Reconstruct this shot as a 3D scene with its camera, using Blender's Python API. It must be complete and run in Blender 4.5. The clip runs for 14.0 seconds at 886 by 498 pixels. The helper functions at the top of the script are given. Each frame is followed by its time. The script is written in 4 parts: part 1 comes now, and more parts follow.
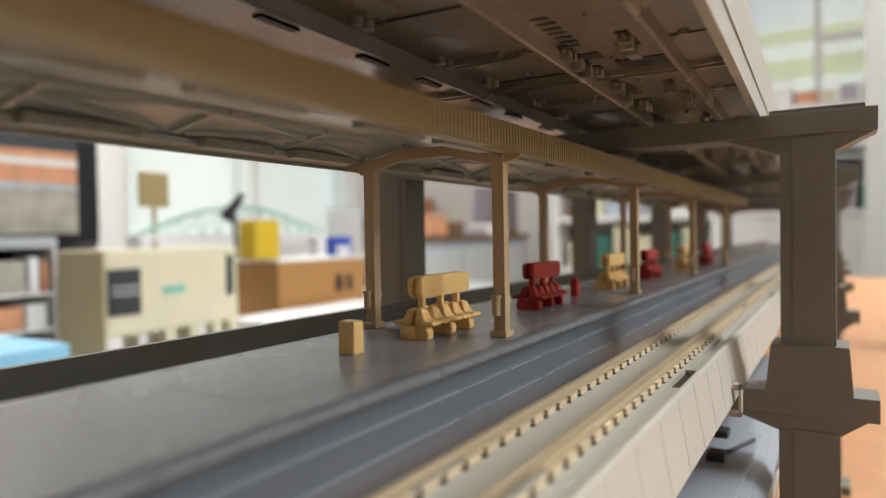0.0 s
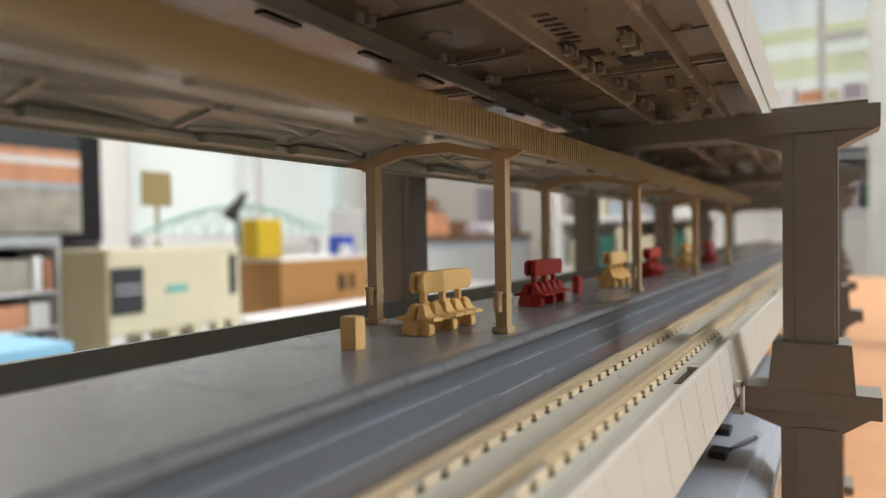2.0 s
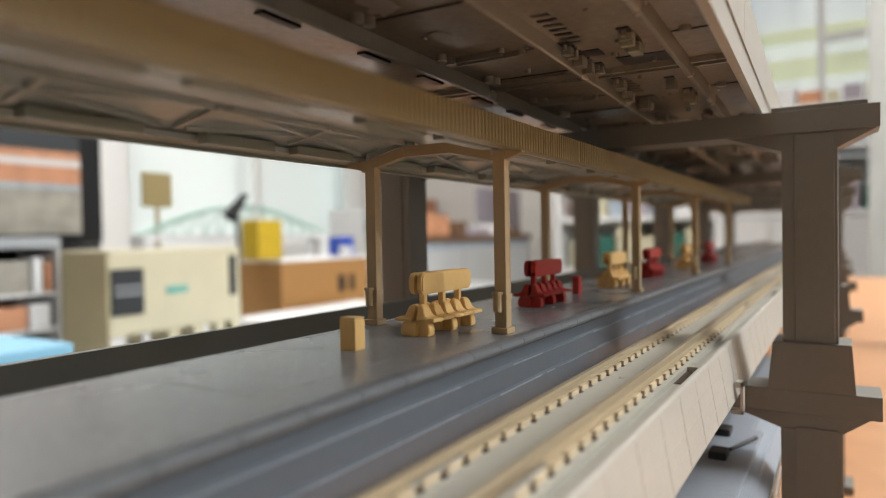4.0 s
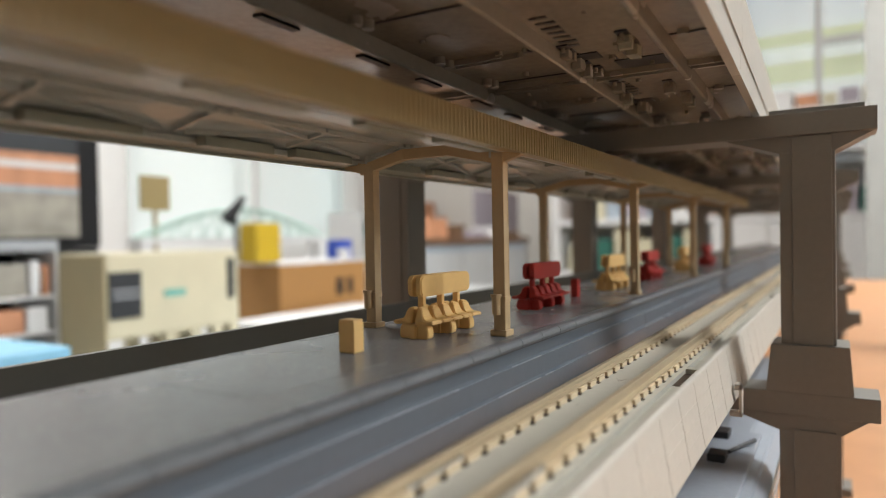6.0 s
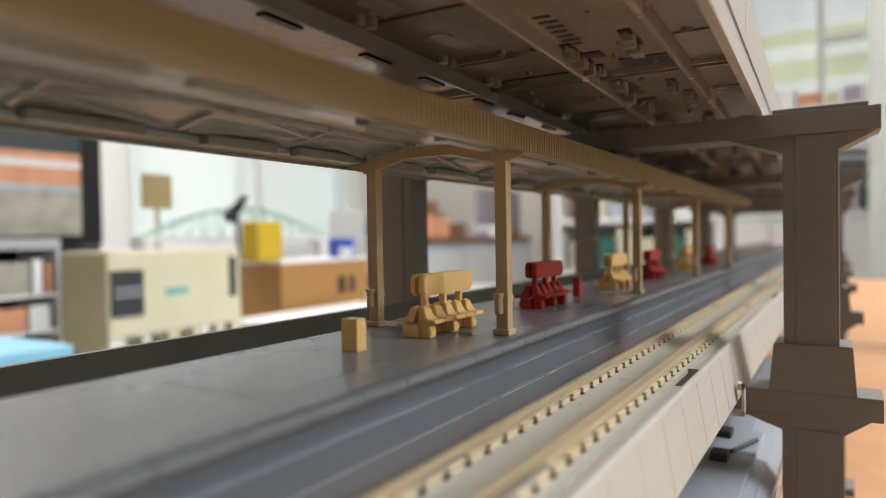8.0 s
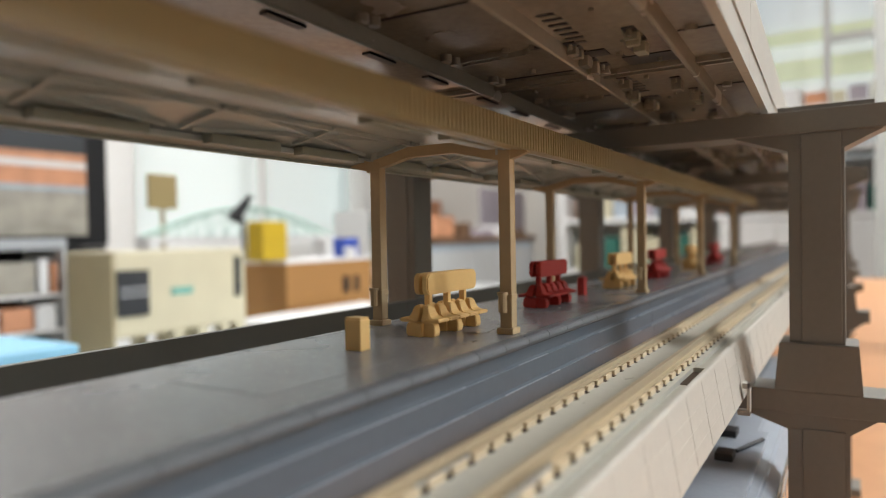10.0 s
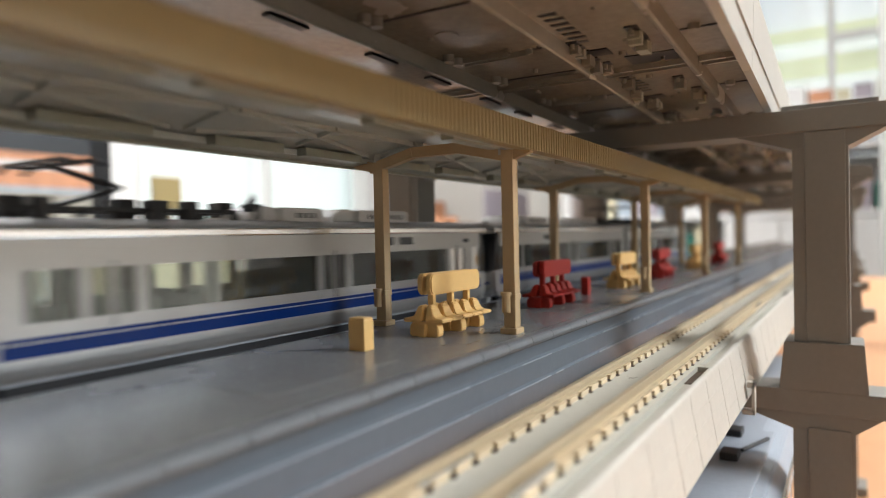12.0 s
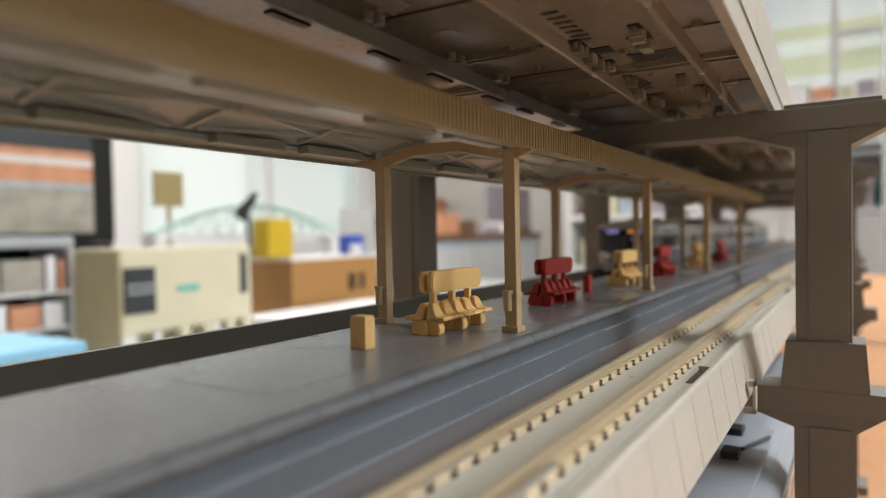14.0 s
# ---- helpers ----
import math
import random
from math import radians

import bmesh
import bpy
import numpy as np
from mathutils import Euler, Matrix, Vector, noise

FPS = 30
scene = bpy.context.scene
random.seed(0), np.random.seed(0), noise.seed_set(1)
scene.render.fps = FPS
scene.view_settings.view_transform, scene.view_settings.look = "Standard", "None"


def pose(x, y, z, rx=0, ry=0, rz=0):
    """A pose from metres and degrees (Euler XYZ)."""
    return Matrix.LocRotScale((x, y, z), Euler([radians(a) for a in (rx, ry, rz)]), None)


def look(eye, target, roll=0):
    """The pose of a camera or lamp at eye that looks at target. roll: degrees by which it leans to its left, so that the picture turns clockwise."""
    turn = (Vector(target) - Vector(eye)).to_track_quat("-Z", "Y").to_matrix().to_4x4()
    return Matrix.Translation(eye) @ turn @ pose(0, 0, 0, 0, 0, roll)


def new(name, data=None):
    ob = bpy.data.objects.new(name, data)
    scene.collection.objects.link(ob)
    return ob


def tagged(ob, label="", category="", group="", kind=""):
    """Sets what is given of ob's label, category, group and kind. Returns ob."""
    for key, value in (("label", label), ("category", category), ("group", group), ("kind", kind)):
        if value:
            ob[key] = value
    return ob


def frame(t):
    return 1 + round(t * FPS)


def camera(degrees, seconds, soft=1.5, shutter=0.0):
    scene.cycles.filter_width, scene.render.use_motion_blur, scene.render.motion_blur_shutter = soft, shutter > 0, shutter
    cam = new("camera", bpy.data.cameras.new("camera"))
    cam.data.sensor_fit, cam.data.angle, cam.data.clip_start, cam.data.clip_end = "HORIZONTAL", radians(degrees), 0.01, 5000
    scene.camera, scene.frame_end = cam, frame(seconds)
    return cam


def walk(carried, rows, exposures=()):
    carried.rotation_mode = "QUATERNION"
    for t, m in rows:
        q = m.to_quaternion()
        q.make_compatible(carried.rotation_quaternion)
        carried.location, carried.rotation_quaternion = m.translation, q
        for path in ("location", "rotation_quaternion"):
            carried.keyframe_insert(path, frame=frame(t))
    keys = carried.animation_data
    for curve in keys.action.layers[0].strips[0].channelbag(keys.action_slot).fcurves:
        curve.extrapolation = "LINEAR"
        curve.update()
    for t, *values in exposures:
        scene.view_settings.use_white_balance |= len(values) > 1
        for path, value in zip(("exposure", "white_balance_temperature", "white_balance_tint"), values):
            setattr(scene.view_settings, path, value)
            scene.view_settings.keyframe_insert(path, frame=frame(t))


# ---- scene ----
MM = 0.001
TABLE = 0.75          # height of the layout table
EYE = 0.845           # height of the lens; model heights below are in mm from here


def cam_at(x, y, z, rx, ry, rz):
    return pose(x * MM, y * MM, EYE + z * MM, rx, ry, rz)


cam = camera(67.2, 14.0, soft=1.0, shutter=0.3)
cam.data.dof.use_dof = True
cam.data.dof.focus_distance = 0.1
cam.data.dof.aperture_fstop = 18.0
walk(cam, [
    (0.0, cam_at(0.04, 0.12, 0.58, 88.752, 1.014, -59.178)),
    (0.5, cam_at(0.10, 0.11, -0.04, 88.854, 0.969, -59.135)),
    (1.0, cam_at(-0.05, 0.17, -0.01, 88.880, 1.066, -59.130)),
    (1.5, cam_at(0.11, 0.03, -0.11, 88.839, 1.057, -59.016)),
    (2.0, cam_at(-0.02, -0.04, 0.12, 88.716, 0.968, -58.954)),
    (2.5, cam_at(-0.01, 0.17, -0.04, 88.772, 0.966, -59.046)),
    (3.0, cam_at(0.10, -0.06, 0.11, 88.674, 0.933, -58.894)),
    (5.5, cam_at(-0.08, -0.09, 0.01, 89.007, 1.159, -59.103)),
    (6.0, cam_at(-0.06, -0.04, 0.01, 89.034, 1.069, -59.110)),
    (6.5, cam_at(-0.00, 0.00, 0.00, 89.015, 1.031, -59.112)),
    (7.0, cam_at(0.03, 0.01, -0.01, 89.019, 1.026, -59.067)),
    (7.5, cam_at(0.05, 0.07, 0.02, 88.980, 1.003, -59.053)),
    (8.0, cam_at(-0.10, 0.06, 0.07, 88.920, 0.996, -58.950)),
    (10.5, cam_at(0.12, 0.07, -0.10, 88.919, 1.131, -58.472)),
    (11.0, cam_at(0.12, 0.10, -0.06, 88.909, 1.193, -58.379)),
    (11.5, cam_at(0.12, 0.09, -0.08, 88.890, 1.172, -58.315)),
    (12.0, cam_at(0.08, -0.08, -0.15, 88.975, 1.326, -58.214)),
    (12.5, cam_at(0.08, 0.04, -0.05, 88.872, 1.242, -58.224)),
    (13.0, cam_at(0.04, 0.03, -0.03, 88.845, 1.258, -58.222)),
    (13.5, cam_at(0.08, 0.13, 0.01, 88.778, 1.203, -58.230)),
    (14.0, cam_at(0.15, -0.01, 0.12, 88.654, 1.129, -58.100)),
], exposures=[(0.0, 0.04, 6500, 10), (10.3, 0.07, 6400, 10), (10.5, 0.18, 6400, 10), (10.7, 0.34, 6280, 10), (11.0, 0.5, 6280, 10), (12.8, 0.52, 6280, 10), (13.05, 0.47, 6280, 10), (13.4, 0.04, 6500, 10), (14.0, 0.04, 6500, 10)])

# ---- world and light ----
world = bpy.data.worlds.new("world")
scene.world = world
world.use_nodes = True
sky = world.node_tree.nodes.new("ShaderNodeTexSky")
sky.sky_type, sky.sun_disc = "NISHITA", False
sky.sun_elevation, sky.sun_rotation = radians(40), radians(120)
world.node_tree.links.new(sky.outputs[0], world.node_tree.nodes["Background"].inputs[0])
world.node_tree.nodes["Background"].inputs[1].default_value = 0.1


def area_lamp(name, at, target, w, h, power, colour):
    d = bpy.data.lights.new(name, "AREA")
    d.shape, d.size, d.size_y, d.energy, d.color = "RECTANGLE", w, h, power, colour
    ob = new(name, d)
    ob.matrix_world = look(at, target)
    return ob


area_lamp("daylight_side_window", (1.0, -1.75, 1.82), (0.6, 0, 1.1), 0.9, 0.5, 27, (0.82, 0.91, 1.0))
area_lamp("unseen_ceiling_glow", (0.66, -1.05, 2.43), (0.66, -1.05, 0), 0.3, 1.1, 28, (1.0, 0.985, 0.955))
# the next two are unseen, added to brighten the background and far shelf
area_lamp("unseen_ceiling_glow", (2.3, 0.95, 2.43), (2.3, 0.95, 0), 0.3, 1.1, 9, (1.0, 0.98, 0.95))
area_lamp("unseen_ceiling_glow", (1.75, -0.35, 2.43), (1.75, -0.35, 0), 0.3, 1.1, 18, (1.0, 0.98, 0.95))

# unseen too; assumed from bright roof units and the backlit train side
area_lamp("unseen_ceiling_glow", (0.75, 1.8, 2.43), (0.75, 1.8, 0), 0.3, 1.1, 36, (1.0, 0.99, 0.97))


# ---- materials ----
def material(name, colour, rough=0.5, metal=0.0, vary=0.06, grain=900.0, bump=0.02, coat=0.0, speck=0.0, wave=0.0):
    m = bpy.data.materials.new(name)
    m.use_nodes = True
    n, l = m.node_tree.nodes, m.node_tree.links
    b = n["Principled BSDF"]
    b.inputs["Metallic"].default_value = metal
    b.inputs["Coat Weight"].default_value = coat
    co = n.new("ShaderNodeTexCoord")
    big, fine = n.new("ShaderNodeTexNoise"), n.new("ShaderNodeTexNoise")
    big.inputs["Scale"].default_value, fine.inputs["Scale"].default_value = grain * 0.06, grain
    big.inputs["Detail"].default_value = 4
    l.new(co.outputs["Object"], big.inputs["Vector"])
    l.new(co.outputs["Object"], fine.inputs["Vector"])
    add = n.new("ShaderNodeMath")
    add.operation = "ADD"
    l.new(big.outputs["Fac"], add.inputs[0])
    l.new(fine.outputs["Fac"], add.inputs[1])
    ramp = n.new("ShaderNodeMapRange")
    ramp.inputs["From Min"].default_value, ramp.inputs["From Max"].default_value = 0.6, 1.4
    ramp.inputs["To Min"].default_value, ramp.inputs["To Max"].default_value = 1 - vary, 1 + vary
    l.new(add.outputs[0], ramp.inputs["Value"])
    hsv = n.new("ShaderNodeHueSaturation")
    hsv.inputs["Color"].default_value = (*colour, 1)
    l.new(ramp.outputs[0], hsv.inputs["Value"])
    last = hsv.outputs[0]
    if speck:
        # dust specks
        sp = n.new("ShaderNodeTexNoise")
        sp.inputs["Scale"].default_value = grain * 4.5
        l.new(co.outputs["Object"], sp.inputs["Vector"])
        cut = n.new("ShaderNodeMapRange")
        cut.inputs["From Min"].default_value, cut.inputs["From Max"].default_value = (0.63, 0.72) if speck > 0.5 else (0.69, 0.75)
        cut.inputs["To Max"].default_value = speck
        l.new(sp.outputs["Fac"], cut.inputs["Value"])
        mix = n.new("ShaderNodeMix")
        mix.data_type = "RGBA"
        l.new(cut.outputs[0], mix.inputs["Factor"])
        l.new(last, mix.inputs["A"])
        mix.inputs["B"].default_value = (0.6, 0.58, 0.55, 1)
        last = mix.outputs["Result"]
    l.new(last, b.inputs["Base Color"])
    rr = n.new("ShaderNodeMapRange")
    rr.inputs["From Min"].default_value, rr.inputs["From Max"].default_value = 0.35, 0.65
    rr.inputs["To Min"].default_value, rr.inputs["To Max"].default_value = max(0.03, rough - 0.025), min(1, rough + 0.025)
    l.new(big.outputs["Fac"], rr.inputs["Value"])
    l.new(rr.outputs[0], b.inputs["Roughness"])
    if bump:
        bp = n.new("ShaderNodeBump")
        bp.inputs["Strength"].default_value, bp.inputs["Distance"].default_value = bump * 4, 0.0001
        l.new(fine.outputs["Fac"], bp.inputs["Height"])
        if wave:
            soft = n.new("ShaderNodeTexNoise")
            soft.inputs["Scale"].default_value, soft.inputs["Detail"].default_value = grain * 0.05, 1
            l.new(co.outputs["Object"], soft.inputs["Vector"])
            wv = n.new("ShaderNodeBump")
            wv.inputs["Strength"].default_value, wv.inputs["Distance"].default_value = 1.0, wave
            l.new(soft.outputs["Fac"], wv.inputs["Height"])
            l.new(wv.outputs[0], bp.inputs["Normal"])
        l.new(bp.outputs[0], b.inputs["Normal"])
    return m


def glow(name, colour, strength):
    m = bpy.data.materials.new(name)
    m.use_nodes = True
    b = m.node_tree.nodes["Principled BSDF"]
    b.inputs["Base Color"].default_value = (*colour, 1)
    b.inputs["Emission Color"].default_value = (*colour, 1)
    b.inputs["Emission Strength"].default_value = strength
    return m


def glass(name, colour, rough=0.03):
    m = bpy.data.materials.new(name)
    m.use_nodes = True
    n, l = m.node_tree.nodes, m.node_tree.links
    out = n["Material Output"]
    tr, gl, mx, fr = (n.new("ShaderNodeBsdfTransparent"), n.new("ShaderNodeBsdfGlossy"), n.new("ShaderNodeMixShader"), n.new("ShaderNodeFresnel"))
    tr.inputs[0].default_value = (*colour, 1)
    gl.inputs["Roughness"].default_value = rough
    fr.inputs[0].default_value = 1.5
    l.new(fr.outputs[0], mx.inputs[0])
    # moulded plastic; the pale diffuse share stands in for reflections and interior light
    haze, body = n.new("ShaderNodeBsdfDiffuse"), n.new("ShaderNodeMixShader")
    haze.inputs[0].default_value = (0.50, 0.53, 0.47, 1)
    body.inputs[0].default_value = 0.07
    l.new(tr.outputs[0], body.inputs[1])
    l.new(haze.outputs[0], body.inputs[2])
    l.new(body.outputs[0], mx.inputs[1])
    l.new(gl.outputs[0], mx.inputs[2])
    l.new(mx.outputs[0], out.inputs[0])
    return m


M_DECK = material("light_grey_beige_plastic", (0.405, 0.39, 0.335), 0.42, speck=0.25)
M_GIRDER = material("cream_grey_plastic", (0.43, 0.405, 0.352), 0.45)
M_EDGE = material("warm_grey_plastic", (0.39, 0.365, 0.315), 0.42, vary=0.05)
M_PIER = material("brown_grey_plastic", (0.185, 0.177, 0.158), 0.42, vary=0.05)
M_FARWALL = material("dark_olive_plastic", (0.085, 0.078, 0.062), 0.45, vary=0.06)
M_UNDER = material("dark_brown_grey_plastic", (0.235, 0.22, 0.188), 0.25, vary=0.16, wave=0.001)
M_RIB = material("brown_grey_rib_plastic", (0.24, 0.228, 0.195), 0.26, vary=0.06)
M_PLAT = material("slate_grey_plastic", (0.20, 0.201, 0.202), 0.25, vary=0.14, speck=0.75)
M_PSIDE = material("blue_grey_plastic", (0.122, 0.14, 0.16), 0.34, vary=0.06)
# paler than the platform side: the ledge edges' highlight put into the colour
M_LEDGE_GLINT = material("ledge_glint_plastic", (0.27, 0.295, 0.325), 0.28, vary=0.15)
M_KERB = material("pale_slate_plastic", (0.145, 0.152, 0.16), 0.34, vary=0.08)
M_TIE = material("tan_sleeper_plastic", (0.56, 0.45, 0.295), 0.45)
# shade of sleeper gaps and deck notches, put into a dark brown
M_HOLE_SHADE = material("dark_brown_recess_shade", (0.06, 0.035, 0.02), 0.6)
M_RAIL = material("nickel_rail", (0.56, 0.46, 0.31), 0.32, metal=0.6, vary=0.05)
M_JOINER = material("bright_nickel", (0.85, 0.84, 0.82), 0.22, metal=1.0)
M_TAN = material("tan_plastic", (0.305, 0.232, 0.1), 0.45, vary=0.05)
M_POST = material("tan_post_plastic", (0.47, 0.335, 0.18), 0.42, vary=0.05)
M_YELLOW = material("straw_yellow_plastic", (0.80, 0.50, 0.18), 0.42, vary=0.04)
M_RED = material("dark_red_plastic", (0.37, 0.012, 0.005), 0.5, vary=0.05)
M_ROOFIN = material("grey_canopy_plastic", (0.42, 0.44, 0.40), 0.32, vary=0.08, coat=0.15, wave=0.0008)
M_FIX = material("olive_grey_plastic", (0.27, 0.275, 0.215), 0.4)
M_SILVER = material("silver_car_paint", (0.43, 0.425, 0.41), 0.3, metal=0.6, vary=0.03)
M_ROOF = material("grey_car_roof", (0.36, 0.38, 0.40), 0.36, vary=0.05)
M_AC = material("pale_grey_unit", (0.68, 0.67, 0.65), 0.45)
M_BLUE = material("blue_stripe", (0.0, 0.02, 0.13), 0.3, vary=0.02, bump=0)
M_BLUE.node_tree.nodes["Principled BSDF"].inputs["Specular IOR Level"].default_value = 0.2
# also paints the shade of slots, sockets and joints under the upper deck
M_DARK = material("underframe_and_gap_shade", (0.015, 0.015, 0.016), 0.5)
M_FRONT = material("gloss_black_front", (0.012, 0.014, 0.018), 0.15, vary=0.02, bump=0)
M_SEAT = material("seat_grey_green", (0.09, 0.12, 0.105), 0.6)
M_PANE = glass("tinted_pane", (0.90, 0.92, 0.89))
M_SIGN = glow("violet_display", (0.42, 0.38, 1.0), 0.3)
M_AMBER = glow("amber_display", (1.0, 0.45, 0.05), 0.55)
M_LROOF = material("blue_grey_car_roof", (0.27, 0.30, 0.34), 0.4)
M_WOOD = material("brown_board", (0.16, 0.09, 0.05), 0.5, grain=40, vary=0.15)
M_END = material("dark_car_end", (0.07, 0.09, 0.10), 0.35)
M_BAND = material("dark_window_band", (0.085, 0.08, 0.07), 0.2, vary=0.04, bump=0)
M_WALL = material("painted_wall", (0.70, 0.68, 0.64), 0.7, grain=30, vary=0.03)
M_PALEWALL = material("white_painted_wall", (0.78, 0.78, 0.76), 0.7, grain=30, vary=0.03)
M_CEIL = material("ceiling_board", (0.75, 0.74, 0.71), 0.8, grain=20, vary=0.03)
M_FLOOR = material("floor_boards", (0.28, 0.19, 0.12), 0.45, grain=30, vary=0.15)
M_TABLE = material("orange_brown_wood", (0.52, 0.26, 0.12), 0.4, grain=60, vary=0.12)
M_WTABLE = material("white_table_top", (0.47, 0.48, 0.48), 0.45, grain=30)
M_CREAM = material("cream_enamel", (0.56, 0.52, 0.37), 0.45, grain=30)
M_CREAMSIDE = material("yellowed_cream_enamel", (0.50, 0.44, 0.27), 0.5, grain=30)
M_VENT = material("black_grille", (0.02, 0.024, 0.028), 0.5, grain=60)
M_TEAL = material("teal_plate", (0.16, 0.42, 0.36), 0.5, grain=60)
M_CARD = material("brown_cardboard", (0.33, 0.165, 0.048), 0.75, grain=80, vary=0.08)
M_PAPER = material("white_paper", (0.66, 0.66, 0.655), 0.7, grain=30)
M_YBOX = material("yellow_plastic", (0.50, 0.34, 0.012), 0.45, grain=30)
M_BLACK = material("black_plastic", (0.01, 0.01, 0.011), 0.65, grain=40)
M_BLACK.node_tree.nodes["Principled BSDF"].inputs["Specular IOR Level"].default_value = 0.25
M_PALEBLUE = material("pale_blue_print", (0.36, 0.42, 0.48), 0.6, grain=25, vary=0.3)
M_SKYBLUE = material("light_blue_card", (0.22, 0.48, 0.66), 0.6, grain=30)
M_ORANGE = material("orange_board", (0.55, 0.26, 0.14), 0.6, grain=25, vary=0.35)
M_STONE = material("pale_stone_print", (0.33, 0.31, 0.26), 0.6, grain=25, vary=0.4)
M_PGREEN = material("pale_green_steel", (0.34, 0.48, 0.42), 0.5, grain=50)
M_DGREEN = material("dark_green_card", (0.02, 0.12, 0.09), 0.6, grain=30, vary=0.3)
M_LILAC = material("grey_lilac_cloth", (0.36, 0.32, 0.36), 0.8, grain=30)
M_BSTUFF = material("blue_plastic", (0.02, 0.06, 0.35), 0.5, grain=30)
M_CURTAIN = material("pale_grey_green_cloth", (0.37, 0.375, 0.355), 0.85, grain=25, vary=0.08)
M_LAMP = glow("ceiling_lamp_diffuser", (1.0, 0.94, 0.85), 3.0)
M_SKYOUT = glow("bright_daylight", (0.90, 0.97, 0.95), 0.2)
M_SKYEND = glow("pale_daylight", (0.93, 0.98, 1.0), 0.2)
M_LEAFOUT = glow("sunlit_garden", (0.80, 0.85, 0.60), 0.2)


# ---- building helpers ----
def P(x, y, z):
    """Model millimetres to world metres."""
    return Vector((x * MM, y * MM, EYE + z * MM))


def box(bm, x0, x1, y0, y1, z0, z1, bevel=0.0):
    ret = bmesh.ops.create_cube(bm, size=1.0)
    for v in ret["verts"]:
        v.co = Vector((x0 + (v.co.x + 0.5) * (x1 - x0), y0 + (v.co.y + 0.5) * (y1 - y0), z0 + (v.co.z + 0.5) * (z1 - z0)))
    if bevel:
        edges = list({e for v in ret["verts"] for e in v.link_edges})
        bmesh.ops.bevel(bm, geom=edges, offset=bevel, segments=2, profile=0.6, affect="EDGES")


def bar(bm, a, b, w, h):
    """A rectangular bar from a to b."""
    a, b = Vector(a), Vector(b)
    d = b - a
    m = Matrix.Translation((a + b) / 2) @ d.to_track_quat("X", "Z").to_matrix().to_4x4()
    bmesh.ops.create_cube(bm, size=1.0, matrix=m @ Matrix.Diagonal((d.length, w, h, 1)))


def rod(bm, a, b, r, seg=12, r2=None):
    a, b = Vector(a), Vector(b)
    d = b - a
    m = Matrix.Translation((a + b) / 2) @ d.to_track_quat("Z", "Y").to_matrix().to_4x4()
    bmesh.ops.create_cone(bm, cap_ends=True, segments=seg, radius1=r, radius2=r if r2 is None else r2, depth=d.length, matrix=m)


def prism(bm, profile, x0, x1):
    """A closed (y, z) outline drawn out along x."""
    a = [bm.verts.new((x0, y, z)) for y, z in profile]
    b = [bm.verts.new((x1, y, z)) for y, z in profile]
    k = len(profile)
    bm.faces.new(a)
    bm.faces.new(b[::-1])
    for i in range(k):
        bm.faces.new((a[i], b[i], b[(i + 1) % k], a[(i + 1) % k]))
    bmesh.ops.recalc_face_normals(bm, faces=bm.faces[:])


def mesh_of(bm, name, material_):
    bmesh.ops.recalc_face_normals(bm, faces=bm.faces[:])
    bmesh.ops.scale(bm, vec=(MM, MM, MM), verts=bm.verts[:])
    me = bpy.data.meshes.new(name)
    bm.to_mesh(me)
    bm.free()
    me.materials.append(material_)
    return me


def part(name, bm, material_, parent, label=""):
    ob = new(name, mesh_of(bm, name, material_))
    ob.parent = parent
    return tagged(ob, label)


def piece(name, me, parent, x, y, z):
    """One of many alike pieces on a shared mesh."""
    ob = new(name, me)
    ob.parent = parent
    ob.location = (x * MM, y * MM, z * MM)
    return ob


def thing(name, x, y, z, label, category, group="", kind=""):
    """An Empty at the base of a thing; its parts are in mm from there."""
    ob = new(name)
    ob.empty_display_size = 0.005
    ob.location = P(x, y, z)
    return tagged(ob, label, category, group, kind)


def solid(name, bm, material_, x, y, z, label, category, group="", kind=""):
    ob = new(name, mesh_of(bm, name, material_))
    ob.location = P(x, y, z)
    return tagged(ob, label, category, group, kind)


def one(*args, bevel=0.0):
    bm = bmesh.new()
    box(bm, *args, bevel=bevel)
    return bm


# ---- room ----
def wall_with_opening(name, at, along, length, height, thick, hole, mat):
    """A wall with one opening (a0, a1, z0, z1) in mm along it, built of four slabs."""
    bm = bmesh.new()
    a0, a1, z0, z1 = hole
    for u0, u1, w0, w1 in ((0, a0, 0, height), (a1, length, 0, height), (a0, a1, 0, z0), (a0, a1, z1, height)):
        if along == "x":
            box(bm, u0, u1, 0, thick, w0, w1)
        else:
            box(bm, 0, thick, u0, u1, w0, w1)
    ob = new(name, mesh_of(bm, name, mat))
    ob.location = at
    return tagged(ob, kind="structure")


RX0, RX1, RY0, RY1, RH = -3.0, 4.0, -1.8, 2.7, 2500
tagged(solid("floor", one(0, 7000, 0, 4500, -60, 0), M_FLOOR, 0, 0, 0, "", ""), kind="structure").location = (RX0, RY0, 0)
tagged(solid("ceiling", one(0, 7000, 0, 4500, 0, 60), M_CEIL, 0, 0, 0, "", ""), kind="structure").location = (RX0, RY0, RH * MM)
wall_with_opening("wall_back", (RX0, RY1, 0), "x", 7000, RH, 120, (4800, 6420, 800, 1800), M_PALEWALL)
wall_with_opening("wall_side", (RX0, RY0 - 0.12, 0), "x", 7000, RH, 120, (3500, 4500, 1520, 2100), M_WALL)
wall_with_opening("wall_end", (RX1, RY0, 0), "y", 4500, RH, 120, (1500, 2300, 1150, 2300), M_WALL)
